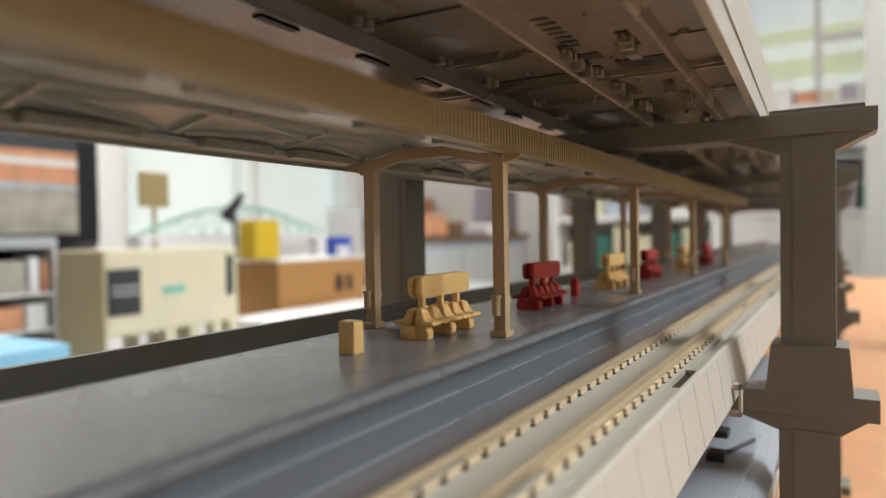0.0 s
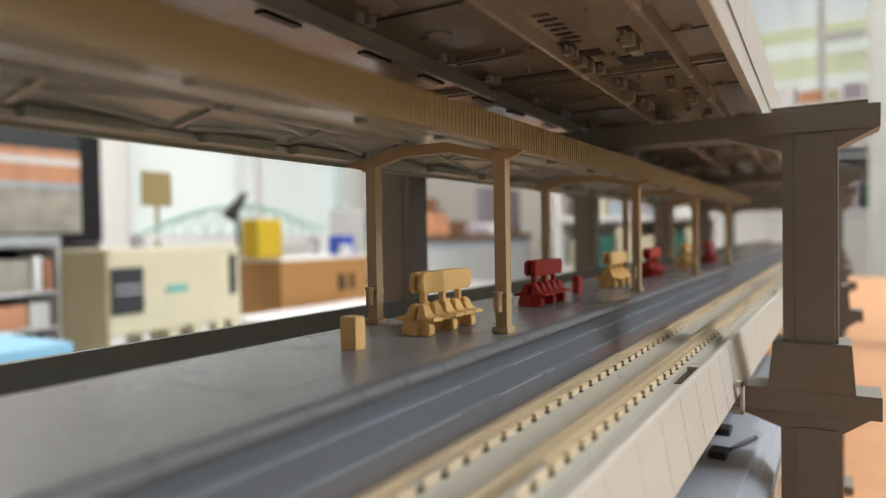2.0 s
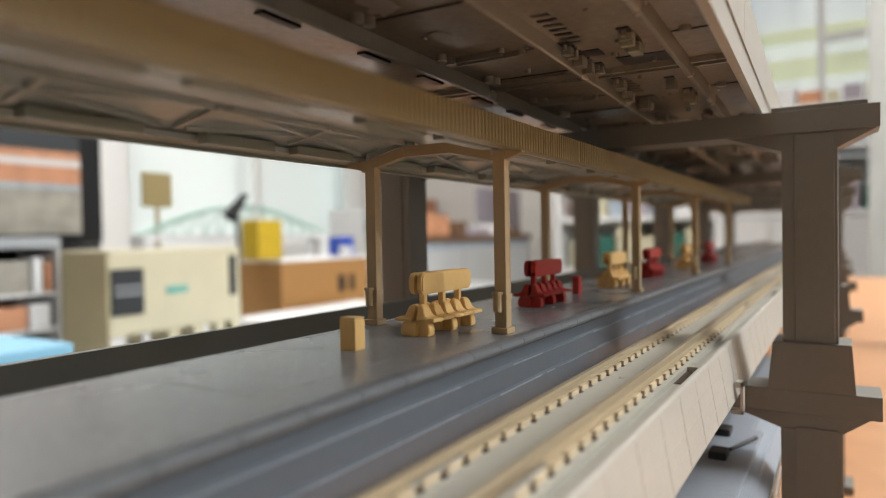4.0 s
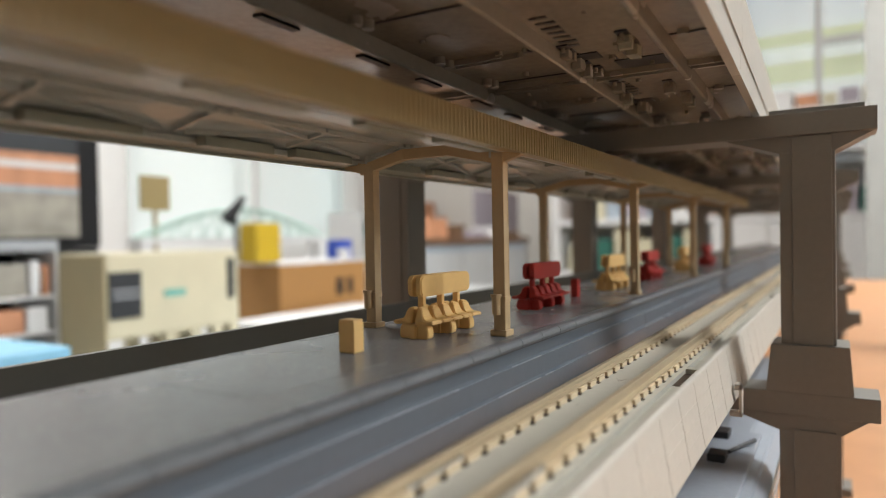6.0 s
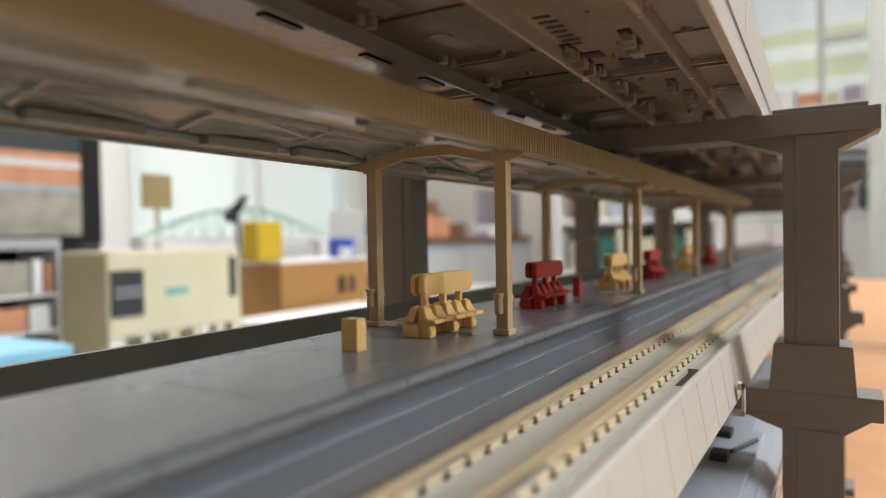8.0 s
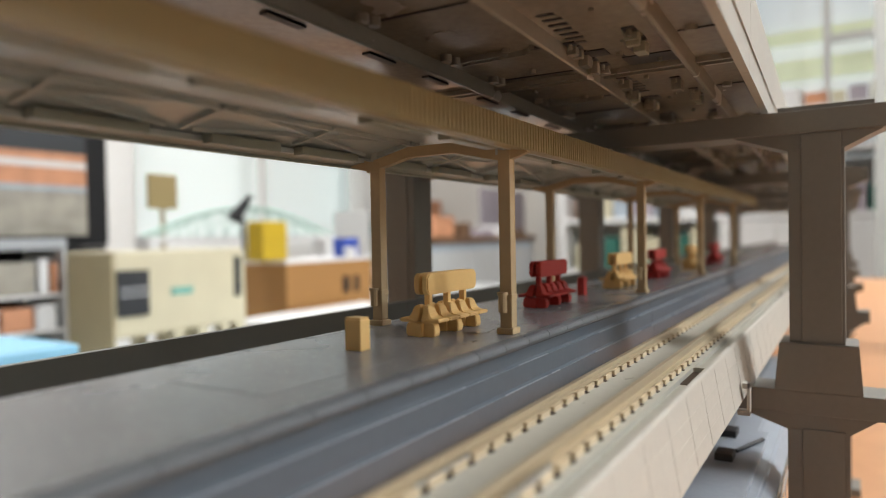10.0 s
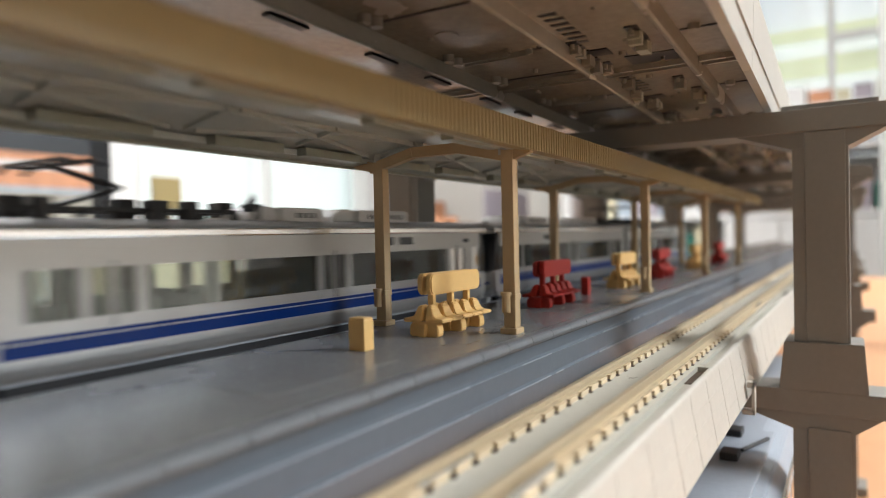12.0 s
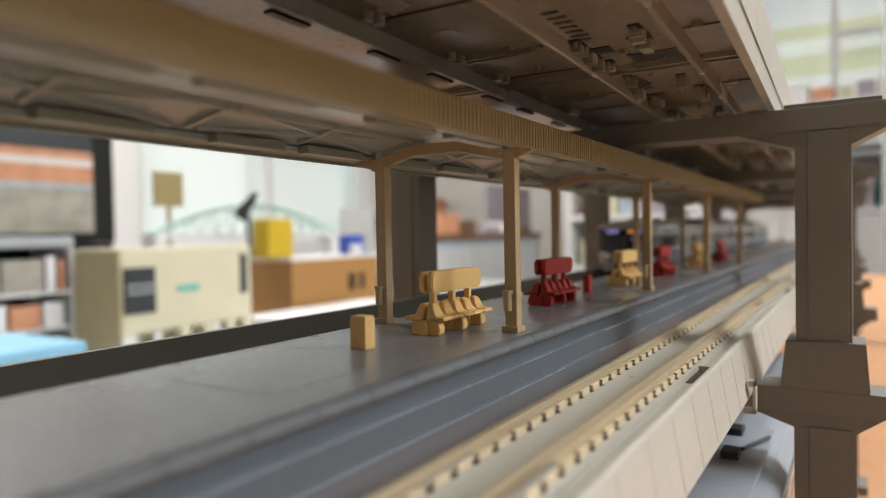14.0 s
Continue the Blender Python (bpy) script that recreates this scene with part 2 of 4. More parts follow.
tagged(solid("wall_start", one(0, 120, 0, 4500, 0, RH), M_WALL, 0, 0, 0, "", ""), kind="structure").location = (RX0 - 0.12, RY0, 0)


def window_unit(name, along, at, w, h):
    ob = new(name)
    ob.location = at
    tagged(ob, "white-framed window with bright daylight behind it", "window", kind="structure")
    for i, (u0, u1, w0, w1) in enumerate(((0, 40, 0, h), (w - 40, w, 0, h), (w / 2 - 20, w / 2 + 20, 40, h - 40), (40, w - 40, 0, 40), (40, w - 40, h - 40, h))):
        part("window_frame", one(u0, u1, 0, 50, w0, w1) if along == "x" else one(0, 50, u0, u1, w0, w1), M_PALEWALL, ob)
    return ob


window_unit("window_1", "x", (RX0 + 4.8, RY1 + 0.03, 0.8), 1620, 1000)
window_unit("window_2", "x", (RX0 + 3.5, RY0 - 0.09, 1.52), 1000, 580)
end_window = window_unit("window_3", "y", (RX1 + 0.03, RY0 + 1.5, 1.15), 800, 1150)
part("transom", one(5, 45, 40.5, 379.5, 670, 705), M_PALEWALL, end_window)
for nm, b, at, m in (("backdrop_daylight", (0, 2600, 0, 10, 0, 1500), (1.2, 2.95, 0.6), M_SKYOUT),
                     ("backdrop_daylight", (0, 3400, 0, 10, 0, 1800), (-0.2, -2.05, 0.6), M_SKYOUT),
                     ("backdrop_daylight", (0, 10, 0, 1500, 0, 1900), (4.3, -0.7, 0.9), M_SKYEND),
                     ("backdrop_garden", (0, 10, 0, 1500, 0, 120), (4.27, -0.7, 1.685), M_LEAFOUT),
                     ("backdrop_garden", (0, 10, 0, 1500, 0, 80), (4.27, -0.7, 1.89), M_LEAFOUT)):
    ob = tagged(new(nm, mesh_of(one(*b), nm, m)), kind="structure")
    ob.location = at


# fixtures out of view, assumed to carry the ceiling area lamps
def unseen_ceiling_light(x, y):
    t = new("unseen_ceiling_light")
    t.location = (x, y, RH * MM)
    tagged(t, "unseen long white ceiling light with a glowing diffuser, assumed for the room", "ceiling light", "ceiling lights")
    part("frame", one(-170, 170, -570, 570, -30, 0), M_PALEWALL, t)
    part("diffuser", one(-150, 150, -550, 550, -48, -30.5), M_LAMP, t)


unseen_ceiling_light(0.66, -1.05)
unseen_ceiling_light(2.3, 0.95)
unseen_ceiling_light(1.75, -0.35)
unseen_ceiling_light(0.75, 1.8)


def table(name, x0, x1, y0, y1, z, mat, label):
    t = new(name)
    t.location = ((x0 + x1) / 2000, (y0 + y1) / 2000, 0)
    tagged(t, label, "table")
    w, d = (x1 - x0) / 2, (y1 - y0) / 2
    part("tabletop", one(-w, w, -d, d, z - 30, z, bevel=3), mat, t)
    for sx in (-1, 1):
        for sy in (-1, 1):
            part("leg", one(sx * (w - 40) - 20, sx * (w - 40) + 20, sy * (d - 40) - 20, sy * (d - 40) + 20, 0, z - 30.5), M_BLACK, t)


table("layout_table", -2400, 1500, -160, 330, TABLE * 1000, M_TABLE, "long orange-brown wooden table under the model railway")
table("white_table", 150, 2300, 480, 1500, 660, M_WTABLE, "white work table covered with boxes and models")

# ---- large model structure ----
X0, X1 = -2250, 830
RAIL = -18.1
DECK = -20.3


def viaduct(y_track, side, top, mat):
    """A single-track viaduct: deck, outer girder wall, sleeper blocks and two rails. side: +1 if the outer wall lies to smaller y."""
    t = thing("track_viaduct", 0, y_track, RAIL, "cream-grey plastic viaduct deck carrying one pale slab track", "track viaduct", "station tracks")
    bm = bmesh.new()
    prism(bm, [(side * y, z - RAIL) for y, z in (((5.9, -24.5), (5.9, DECK), (-5.0, DECK), (-5.0, DECK - 0.7), (-6.9, DECK - 0.7), (-6.9, -24.5)) if side > 0 else ((11.0, -24.5), (11.0, DECK), (-10.9, DECK), (-10.9, -24.5)))], X0, X1)
    part("deck", bm, M_DECK, t, "pale grey plastic slab deck")
    x = X0
    k = 0
    while x < X1:
        near = -200 < x < 600
        step = 140 if near else 350
        bm = bmesh.new()
        prism(bm, [(side * y, z - RAIL) for y, z in (((-6.95, -29.2), (-6.95, top - 0.15), (-7.05, top), (-7.4, top - 0.03), (-7.6, top - 0.16), (-7.7, top - 0.4), (-9.2, -29.2)) if side > 0 else ((-11.0, -29.2), (-11.0, top), (-12.4, top), (-12.4, -29.2)))], x + 0.06, x + step - 0.06)
        if near and side > 0:
            for j in range(14):
                xx = x + 5 + j * 10
                bar(bm, (xx, -9.19, -29.0 - RAIL), (xx, -7.73, top - 0.6 - RAIL), 0.1, 0.06)
            for f in (0.3, 0.52, 0.74):
                zz, yy = top - 0.4 - f * 8.95 - RAIL, -7.7 - 1.5 * f
                box(bm, x + 1, x + 139, yy - 0.03, yy + 0.1, zz - 0.04, zz + 0.04)
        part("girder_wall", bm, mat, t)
        x += step
    return t


near_track = viaduct(25.2, 1, -19.85, M_GIRDER)
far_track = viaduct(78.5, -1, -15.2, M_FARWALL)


NEAR_ROWS = ((-2.95, 0.0), (4.75, -0.6))      # offset of each rail from the track's middle, and its drop
FAR_ROWS = ((-4.6, 0.0), (4.6, 0.0))


def rails(t, rows):
    for y, drop in rows:
        x = X0
        while x < X1:
            step = 140.0
            bm = bmesh.new()
            prism(bm, [(y + a, b) for a, b in ((-0.75, -1.55), (-0.75, -1.3), (-0.18, -1.15), (-0.18, -0.55), (-0.36, -0.42), (-0.36, -0.06), (-0.28, 0), (0.28, 0), (0.36, -0.06), (0.36, -0.42), (0.18, -0.55), (0.18, -1.15), (0.75, -1.3), (0.75, -1.55))] if drop == 0 else [(y + a, b) for a, b in ((-0.75, -1.55), (-0.75, -1.4), (-0.3, -1.2), (-0.36, -1.05), (-0.36, -0.66), (-0.28, -0.6), (0.28, -0.6), (0.36, -0.66), (0.36, -1.05), (0.3, -1.2), (0.75, -1.4), (0.75, -1.55))], x + 0.12, x + step - 0.12)
            part("rail", bm, M_RAIL, t, "worn nickel rail")
            x += step
    for xj in (47.0, 187.0, 327.0):
        for y, drop in rows:
            bm = bmesh.new()
            for a in (-0.95, 0.55):
                box(bm, xj - 4.5, xj + 4.5, y + a, y + a + 0.4, -1.75, -0.7 + drop * 0.7, bevel=0.1)
            part("rail_joiner", bm, M_JOINER, t, "bright metal rail joiner")


rails(near_track, NEAR_ROWS)
rails(far_track, FAR_ROWS)

# ---- platform ----
PT = -13.7
PY0, PY1 = 37.0, 65.0
KW = 1.5      # kerb width


def platform():
    t = thing("station_platform", 0, 52, -29.2, "slate-grey plastic island platform with a rounded kerb edge", "platform")
    z = lambda v: v + 29.2
    for i in range(-2, 5):
        x0, x1 = i * 140 + 12, i * 140 + 152
        bm = bmesh.new()
        prism(bm, [(PY0 + KW - 52, z(PT)), (PY1 - KW - 52, z(PT)), (PY1 - KW - 52, z(PT) - 2), (PY0 + KW - 52, z(PT) - 2)], x0 + 0.05, x1 - 0.05)
        part("platform_top", bm, M_PLAT, t, "dusty slate-grey platform surface")
        for s in (-1, 1):
            bm = bmesh.new()
            prof = [(13.4, z(-15.0)), (13.4, z(-17.3)), (13.85, z(-17.65)), (13.78, z(-20.3)), (14.25, z(-20.65)), (14.18, z(-24.2)), (14.6, z(-24.5)), (14.6, 0), (12.0, 0), (12.0, z(-15.0))]
            prism(bm, [(s * a - (2.0 if s > 0 else 0.0), b) for a, b in prof], x0 + 0.05, x1 - 0.05)
            side = part("platform_side", bm, M_PSIDE, t, "blue-grey panelled platform side")
            # thin pale strips paint the light caught along each ledge
            for ab, zb in ((13.8, -17.62), (14.2, -20.6), (14.55, -24.47)):
                lo, hi = sorted((s * (ab - 0.08) - (2.0 if s > 0 else 0.0), s * (ab + 0.08) - (2.0 if s > 0 else 0.0)))
                part("ledge_glint", one(x0 + 0.05, x1 - 0.05, lo, hi, z(zb) - 0.07, z(zb) + 0.07, bevel=0.03), M_LEDGE_GLINT, side, "thin pale strip standing in for the lit ledge edge")
    # kerb stones
    bm = bmesh.new()
    prism(bm, [(0, 0), (0, -1.25), (-0.15, -1.3), (-1.35, -1.3), (-1.55, -1.15), (-1.68, -0.8), (-1.6, -0.42), (-1.35, -0.16), (-0.95, -0.02), (-0.7, 0)], 0.07, 6.93)
    me = mesh_of(bm, "kerb_stone", M_KERB)
    bm = bmesh.new()
    prism(bm, [(0, 0), (0, -1.25), (0.15, -1.3), (1.35, -1.3), (1.55, -1.15), (1.68, -0.8), (1.6, -0.42), (1.35, -0.16), (0.95, -0.02), (0.7, 0)], 0.07, 6.93)
    me2 = mesh_of(bm, "kerb_stone", M_KERB)
    for i in range(128):
        x = -268 + i * 7.0
        piece("kerb_stone", me, t, x, PY0 + KW - 52, z(PT))
        piece("kerb_stone", me2, t, x, PY1 - KW - 52, z(PT))
    # a faint access cover outlined on the platform
    bm = bmesh.new()
    box(bm, 41.0, 60, 43.2 - 52, 43.8 - 52, z(PT) - 0.1, z(PT) + 0.035, bevel=0.02)
    box(bm, 41.0, 41.6, 44 - 52, 57 - 52, z(PT) - 0.1, z(PT) + 0.035, bevel=0.02)
    part("surface_ridge", bm, M_PLAT, t)


platform()


def platform_bench(x, y, mat, label):
    t = thing("platform_bench", x, y, PT, label, "bench", "benches along the platform")
    for px in (-6.1, 0.2, 5.6):
        bm = bmesh.new()
        prism(bm, [(-2.1, 0), (-2.35, 0.35), (-2.3, 1.3), (-1.9, 2.0), (1.9, 2.0), (2.3, 1.3), (2.35, 0.35), (2.1, 0)], px - 0.75, px + 0.75)
        box(bm, px - 1.35, px + 1.35, -0.6, 0.6, 0.02, 1.9)
        bmesh.ops.bevel(bm, geom=bm.edges[:], offset=0.12, segments=2, affect="EDGES")
        part("leg", bm, mat, t)
    for sy in (-1, 1):
        for k in range(5):
            sx = -5.7 + k * 2.85
            bm = bmesh.new()
            # pan with a dropped front lip, and a tapered shell behind it
            vs = []
            prof = [(0.25, 2.1), (2.9, 1.9), (3.3, 2.15), (3.15, 2.5), (2.3, 2.5), (1.75, 2.65), (1.45, 3.1), (1.2, 3.95), (0.8, 4.3), (0.25, 4.25)]
            for i, (yy, zz) in enumerate(prof):
                half = 1.38 if zz < 2.55 else 1.3 if zz < 3 else 1.1 if zz < 3.6 else 0.9 if zz < 4.1 else 0.6
                vs.append((bm.verts.new((sx - half, sy * yy, zz)), bm.verts.new((sx + half, sy * yy, zz))))
            n = len(vs)
            for i in range(n):
                a, b = vs[i], vs[(i + 1) % n]
                bm.faces.new((a[0], a[1], b[1], b[0]))
            bm.faces.new([v[0] for v in vs])
            bm.faces.new([v[1] for v in vs][::-1])
            bmesh.ops.recalc_face_normals(bm, faces=bm.faces[:])
            bmesh.ops.bevel(bm, geom=bm.edges[:], offset=0.14, segments=2, affect="EDGES")
            part("seat", bm, mat, t)
    for px in (-4.6, 0.4, 5.0):
        part("support_post", one(px - 0.38, px + 0.38, -0.45, 0.45, 2.3, 5.7, bevel=0.1), mat, t)
    for sy in (-1, 1):
        bm = bmesh.new()
        pts = []
        for k in range(16):
            a = 2 * math.pi * (k + 0.5) / 16
            cx, cz = math.cos(a), math.sin(a)
            pts.append((0.4 + (6.0 if cx > 0 else -6.0) + cx * 0.95, 7.1 + (0.55 if cz > 0 else -0.55) + cz * 0.95))
        a = [bm.verts.new((px, sy * 0.3, pz)) for px, pz in pts]
        b = [bm.verts.new((px, sy * 1.15, pz)) for px, pz in pts]
        bm.faces.new(a)
        fb = bm.faces.new(b)
        for i in range(16):
            bm.faces.new((a[i], a[(i + 1) % 16], b[(i + 1) % 16], b[i]))
        bmesh.ops.recalc_face_normals(bm, faces=bm.faces[:])
        bmesh.ops.bevel(bm, geom=list(fb.edges), offset=0.18, segments=2, affect="EDGES")
        part("sign_board", bm, mat, t, "blank rounded sign board")
    return t


YB = "straw-yellow plastic double bench with a rounded sign board"
RB = "dark red plastic double bench with a rounded sign board"
for bx, m, lab in ((82.5, M_YELLOW, YB), (121.0, M_RED, RB), (168.0, M_YELLOW, YB), (206.0, M_RED, RB), (258.0, M_YELLOW, YB), (306.0, M_RED, RB)):
    platform_bench(bx, 50.2, m, lab)


def litter_bin(x, y, mat, label, half=1.2):
    t = thing("litter_bin", x, y, PT, label, "litter bin", "bins on the platform")
    part("body", one(-0.95, 0.95, -half, half, 0, 3.75, bevel=0.12), mat, t)
    part("lid", one(-0.9, 0.9, -half + 0.05, half - 0.05, 3.75, 4.0, bevel=0.12), mat, t)


litter_bin(63.7, 51.4, M_YELLOW, "small straw-yellow plastic bin on the platform")
litter_bin(142.8, 51.2, M_RED, "small dark red plastic bin on the platform", 0.8)

# ---- canopy ----
CY = 52.4          # centre line of the canopy
CX0, CX1 = -230, 335


def canopy():
    t = thing("platform_canopy", 0, CY, PT, "tan and grey plastic platform canopy with ribbed fascia on square posts", "canopy")
    z = lambda v: v - PT
    # grey roof sheet, gently hipped
    for i in range(-2, 3):
        x0, x1 = -90 + i * 140 + 55, -90 + (i + 1) * 140 + 55
        x1 = min(x1, CX1)
        x0 = max(x0, CX0)
        bm = bmesh.new()
        prism(bm, [(-15.0, z(12.1)), (-4, z(14.2)), (4, z(14.2)), (15.0, z(12.1)), (15.0, z(13.1)), (4, z(15.2)), (-4, z(15.2)), (-15.0, z(13.1))], x0 + 0.1, x1 - 0.1)
        part("roof_sheet", bm, M_ROOFIN, t, "glossy grey ribbed roof sheet")
        for s in (-1, 1):
            bm = bmesh.new()
            lip = 11.3 if s < 0 else 10.9
            prism(bm, [(s * 15.05, z(lip)), (s * 15.6, z(lip)), (s * 15.6, z(14.9)), (s * 15.05, z(15.1))], x0 + 0.05, x1 - 0.05)
            prism(bm, [(s * 13.2, z(11.55)), (s * 15.04, z(11.3)), (s * 15.04, z(11.9)), (s * 13.2, z(12.05))], x0 + 0.05, x1 - 0.05)
            n = int((x1 - x0) / 0.9)
            for k in range(n):
                xx = x0 + 0.45 + k * 0.9
                ya, yb = sorted((s * 15.55, s * 15.76))
                box(bm, xx - 0.24, xx + 0.24, ya, yb, z(11.32), z(14.85))
            part("fascia", bm, M_TAN if s < 0 else M_FIX, t, "ribbed tan fascia" if s < 0 else "ribbed olive-grey fascia")
    # posts, cross beams and braces
    for k in range(-3, 4):
        px = 83.4 + 69.6 * k
        for y in (40.6 - CY, 62.7 - CY):
            bm = bmesh.new()
            box(bm, px - 0.75, px + 0.6, y - 0.9, y + 0.9, 0.8, z(11.6), bevel=0.12)
            post = part("post", bm, M_POST, t, "square tan post")
            for fy in (-0.7, 0.7):
                part("flange", one(px + 0.6, px + 0.85, y + fy - 0.2, y + fy + 0.2, 0.85, z(11.5), bevel=0.06), M_POST, post)
            part("base", one(px - 1.25, px + 1.25, y - 1.25, y + 1.25, 0, 0.85, bevel=0.15), M_POST, post)
            bm = bmesh.new()
            rod(bm, (px - 0.95, y + 0.35, 3.0), (px - 0.95, y + 0.35, 5.4), 0.62)
            rod(bm, (px - 0.95, y + 0.35, 5.35), (px - 0.95, y + 0.35, 5.8), 0.78)
            part("post_box", bm, M_POST, post)
            part("sleeve", one(px - 0.84, px + 0.92, y - 0.99, y + 0.99, 4.7, 5.5, bevel=0.08), M_POST, post)
        bm = bmesh.new()
        for ya, za, yb, zb, ww in ((-12.2, 10.7, -4.0, 12.6, 1.3), (-4.4, 12.6, 4.4, 12.6, 1.2), (4.0, 12.6, 12.0, 10.7, 1.34), (-15.0, 11.8, -11.0, 10.5, 1.1), (10.0, 10.5, 15.0, 11.8, 1.06)):
            bar(bm, (px, ya, z(za)), (px, yb, z(zb)), ww, 1.5)
        part("cross_beam", bm, M_POST, t)
        for s in (-1, 1):
            bm = bmesh.new()
            rod(bm, (px, s * 10.7, z(11.0)), (px, s * 10.7, z(13.0)), 0.7)
            part("drain_collar", bm, M_ROOFIN, t)
    # relief under the roof: braces and long lamp boxes
    for k in range(-6, 7):
        px = 83.4 + 35 * k
        for s in (-1, 1):
            bm = bmesh.new()
            bar(bm, (px + 1.5, s * 11.2, z(12.55)), (px + 33, s * 3.6, z(14.05)), 0.55, 0.5)
            bar(bm, (px + 33, s * 11.2, z(12.55)), (px + 1.5, s * 3.6, z(14.05)), 0.55, 0.5)
            part("roof_brace", bm, M_ROOFIN, t)
            bm = bmesh.new()
            box(bm, px + 4, px + 15, s * 11.6 - 0.9, s * 11.6 + 0.9, z(11.2), z(12.5), bevel=0.2)
            part("lamp_box", bm, M_FIX, t)
            bm = bmesh.new()
            box(bm, px + 19, px + 31, s * 11.6 - 0.9, s * 11.6 + 0.9, z(11.3), z(12.5), bevel=0.2)
            part("lamp_box", bm, M_FIX, t)
        bm = bmesh.new()
        for j in range(2):
            bar(bm, (px + 17.5 * j, -11, z(12.6)), (px + 17.5 * j, -3.6, z(14.0)), 0.5, 0.5)
            bar(bm, (px + 17.5 * j, 3.6, z(14.0)), (px + 17.5 * j, 11, z(12.6)), 0.5, 0.5)
        part("rafter", bm, M_ROOFIN, t)
    for s in (-1, 1):
        bm = bmesh.new()
        box(bm, CX0, CX1, s * 12.8 - 0.35, s * 12.8 + 0.35, z(11.6), z(12.3))
        part("purlin", bm, M_ROOFIN, t)
        bm = bmesh.new()
        box(bm, CX0, CX1, s * 4.2 - 0.25, s * 4.2 + 0.25, z(13.6), z(14.2))
        part("purlin", bm, M_ROOFIN, t)


canopy()


# ---- piers and upper deck ----
def pier(x):
    base = (TABLE - EYE) * 1000
    t = thing("viaduct_pier", x, 0, base, "brown-grey plastic portal pier carrying two viaduct levels", "pier", "portal piers")
    z = lambda v: v - base
    for s, name in ((0, "column"), (1, "column")):
        f = (lambda y: y) if s == 0 else (lambda y: 101.2 - y)
        bm = bmesh.new()

        def slab(ya, yb, za, zb, xa=-4.0, xb=4.0, bv=0.12):
            lo, hi = sorted((f(ya), f(yb)))
            box(bm, xa, xb, lo, hi, z(za), z(zb), bevel=bv)

        slab(0.9, 9.7, -20.8, 14.3)
        slab(0.3, 10.1, -94.0, -36.4)
        part("column", bm, M_PIER, t)
        bm = bmesh.new()
        slab(1.4, 7.7, -20.6, 17.0, -4.25, -3.9)
        slab(1.0, 7.7, -94.0, -36.0, -4.25, -3.9)
        part("front_panel", bm, M_PIER, t)
        bm = bmesh.new()
        lo = [(f(y), z(v)) for y, v in ((-1.1, -20.5), (11.3, -20.5), (12.2, -29.2), (-1.7, -29.2))]
        prism(bm, lo, -5.0, 5.0)
        bmesh.ops.bevel(bm, geom=bm.edges[:], offset=0.15, segments=2, affect="EDGES")
        part("shoulder", bm, M_PIER, t)
        bm = bmesh.new()
        prism(bm, [(f(y), z(v)) for y, v in ((-5.0, 17.2), (0.9, 14.2), (9.7, 14.2), (19, 17.2))], -3.9, 3.9)
        part("haunch", bm, M_PIER, t)
        bm = bmesh.new()
        prism(bm, [(f(y), z(v)) for y, v in ((-4.0, -33.4), (0.3, -36.5), (10.1, -36.5), (19, -33.4))], -3.9, 3.9)
        part("haunch", bm, M_PIER, t)
        bm = bmesh.new()
        slab(-3.6, 11.4, 21.3, 22.2, -3.4, 3.4, 0.1)
        part("bearing_plate", bm, M_PIER, t)
        bm = bmesh.new()
        slab(-2.5, 12, -95, -92, -6, 6, 0.3)
        part("foot", bm, M_PIER, t)
    part("top_beam", one(-4.6, 4.6, -5.4, 106.6, z(17.2), z(21.3), bevel=0.18), M_PIER, t)
    part("middle_beam", one(-4.6, 4.6, -5.6, 106.8, z(-33.4), z(-29.2), bevel=0.18), M_PIER, t)


for k in (-2, -1, 0, 1, 2, 3, 4, 5):
    if k == 0:
        continue
    pier(140.3 * k)


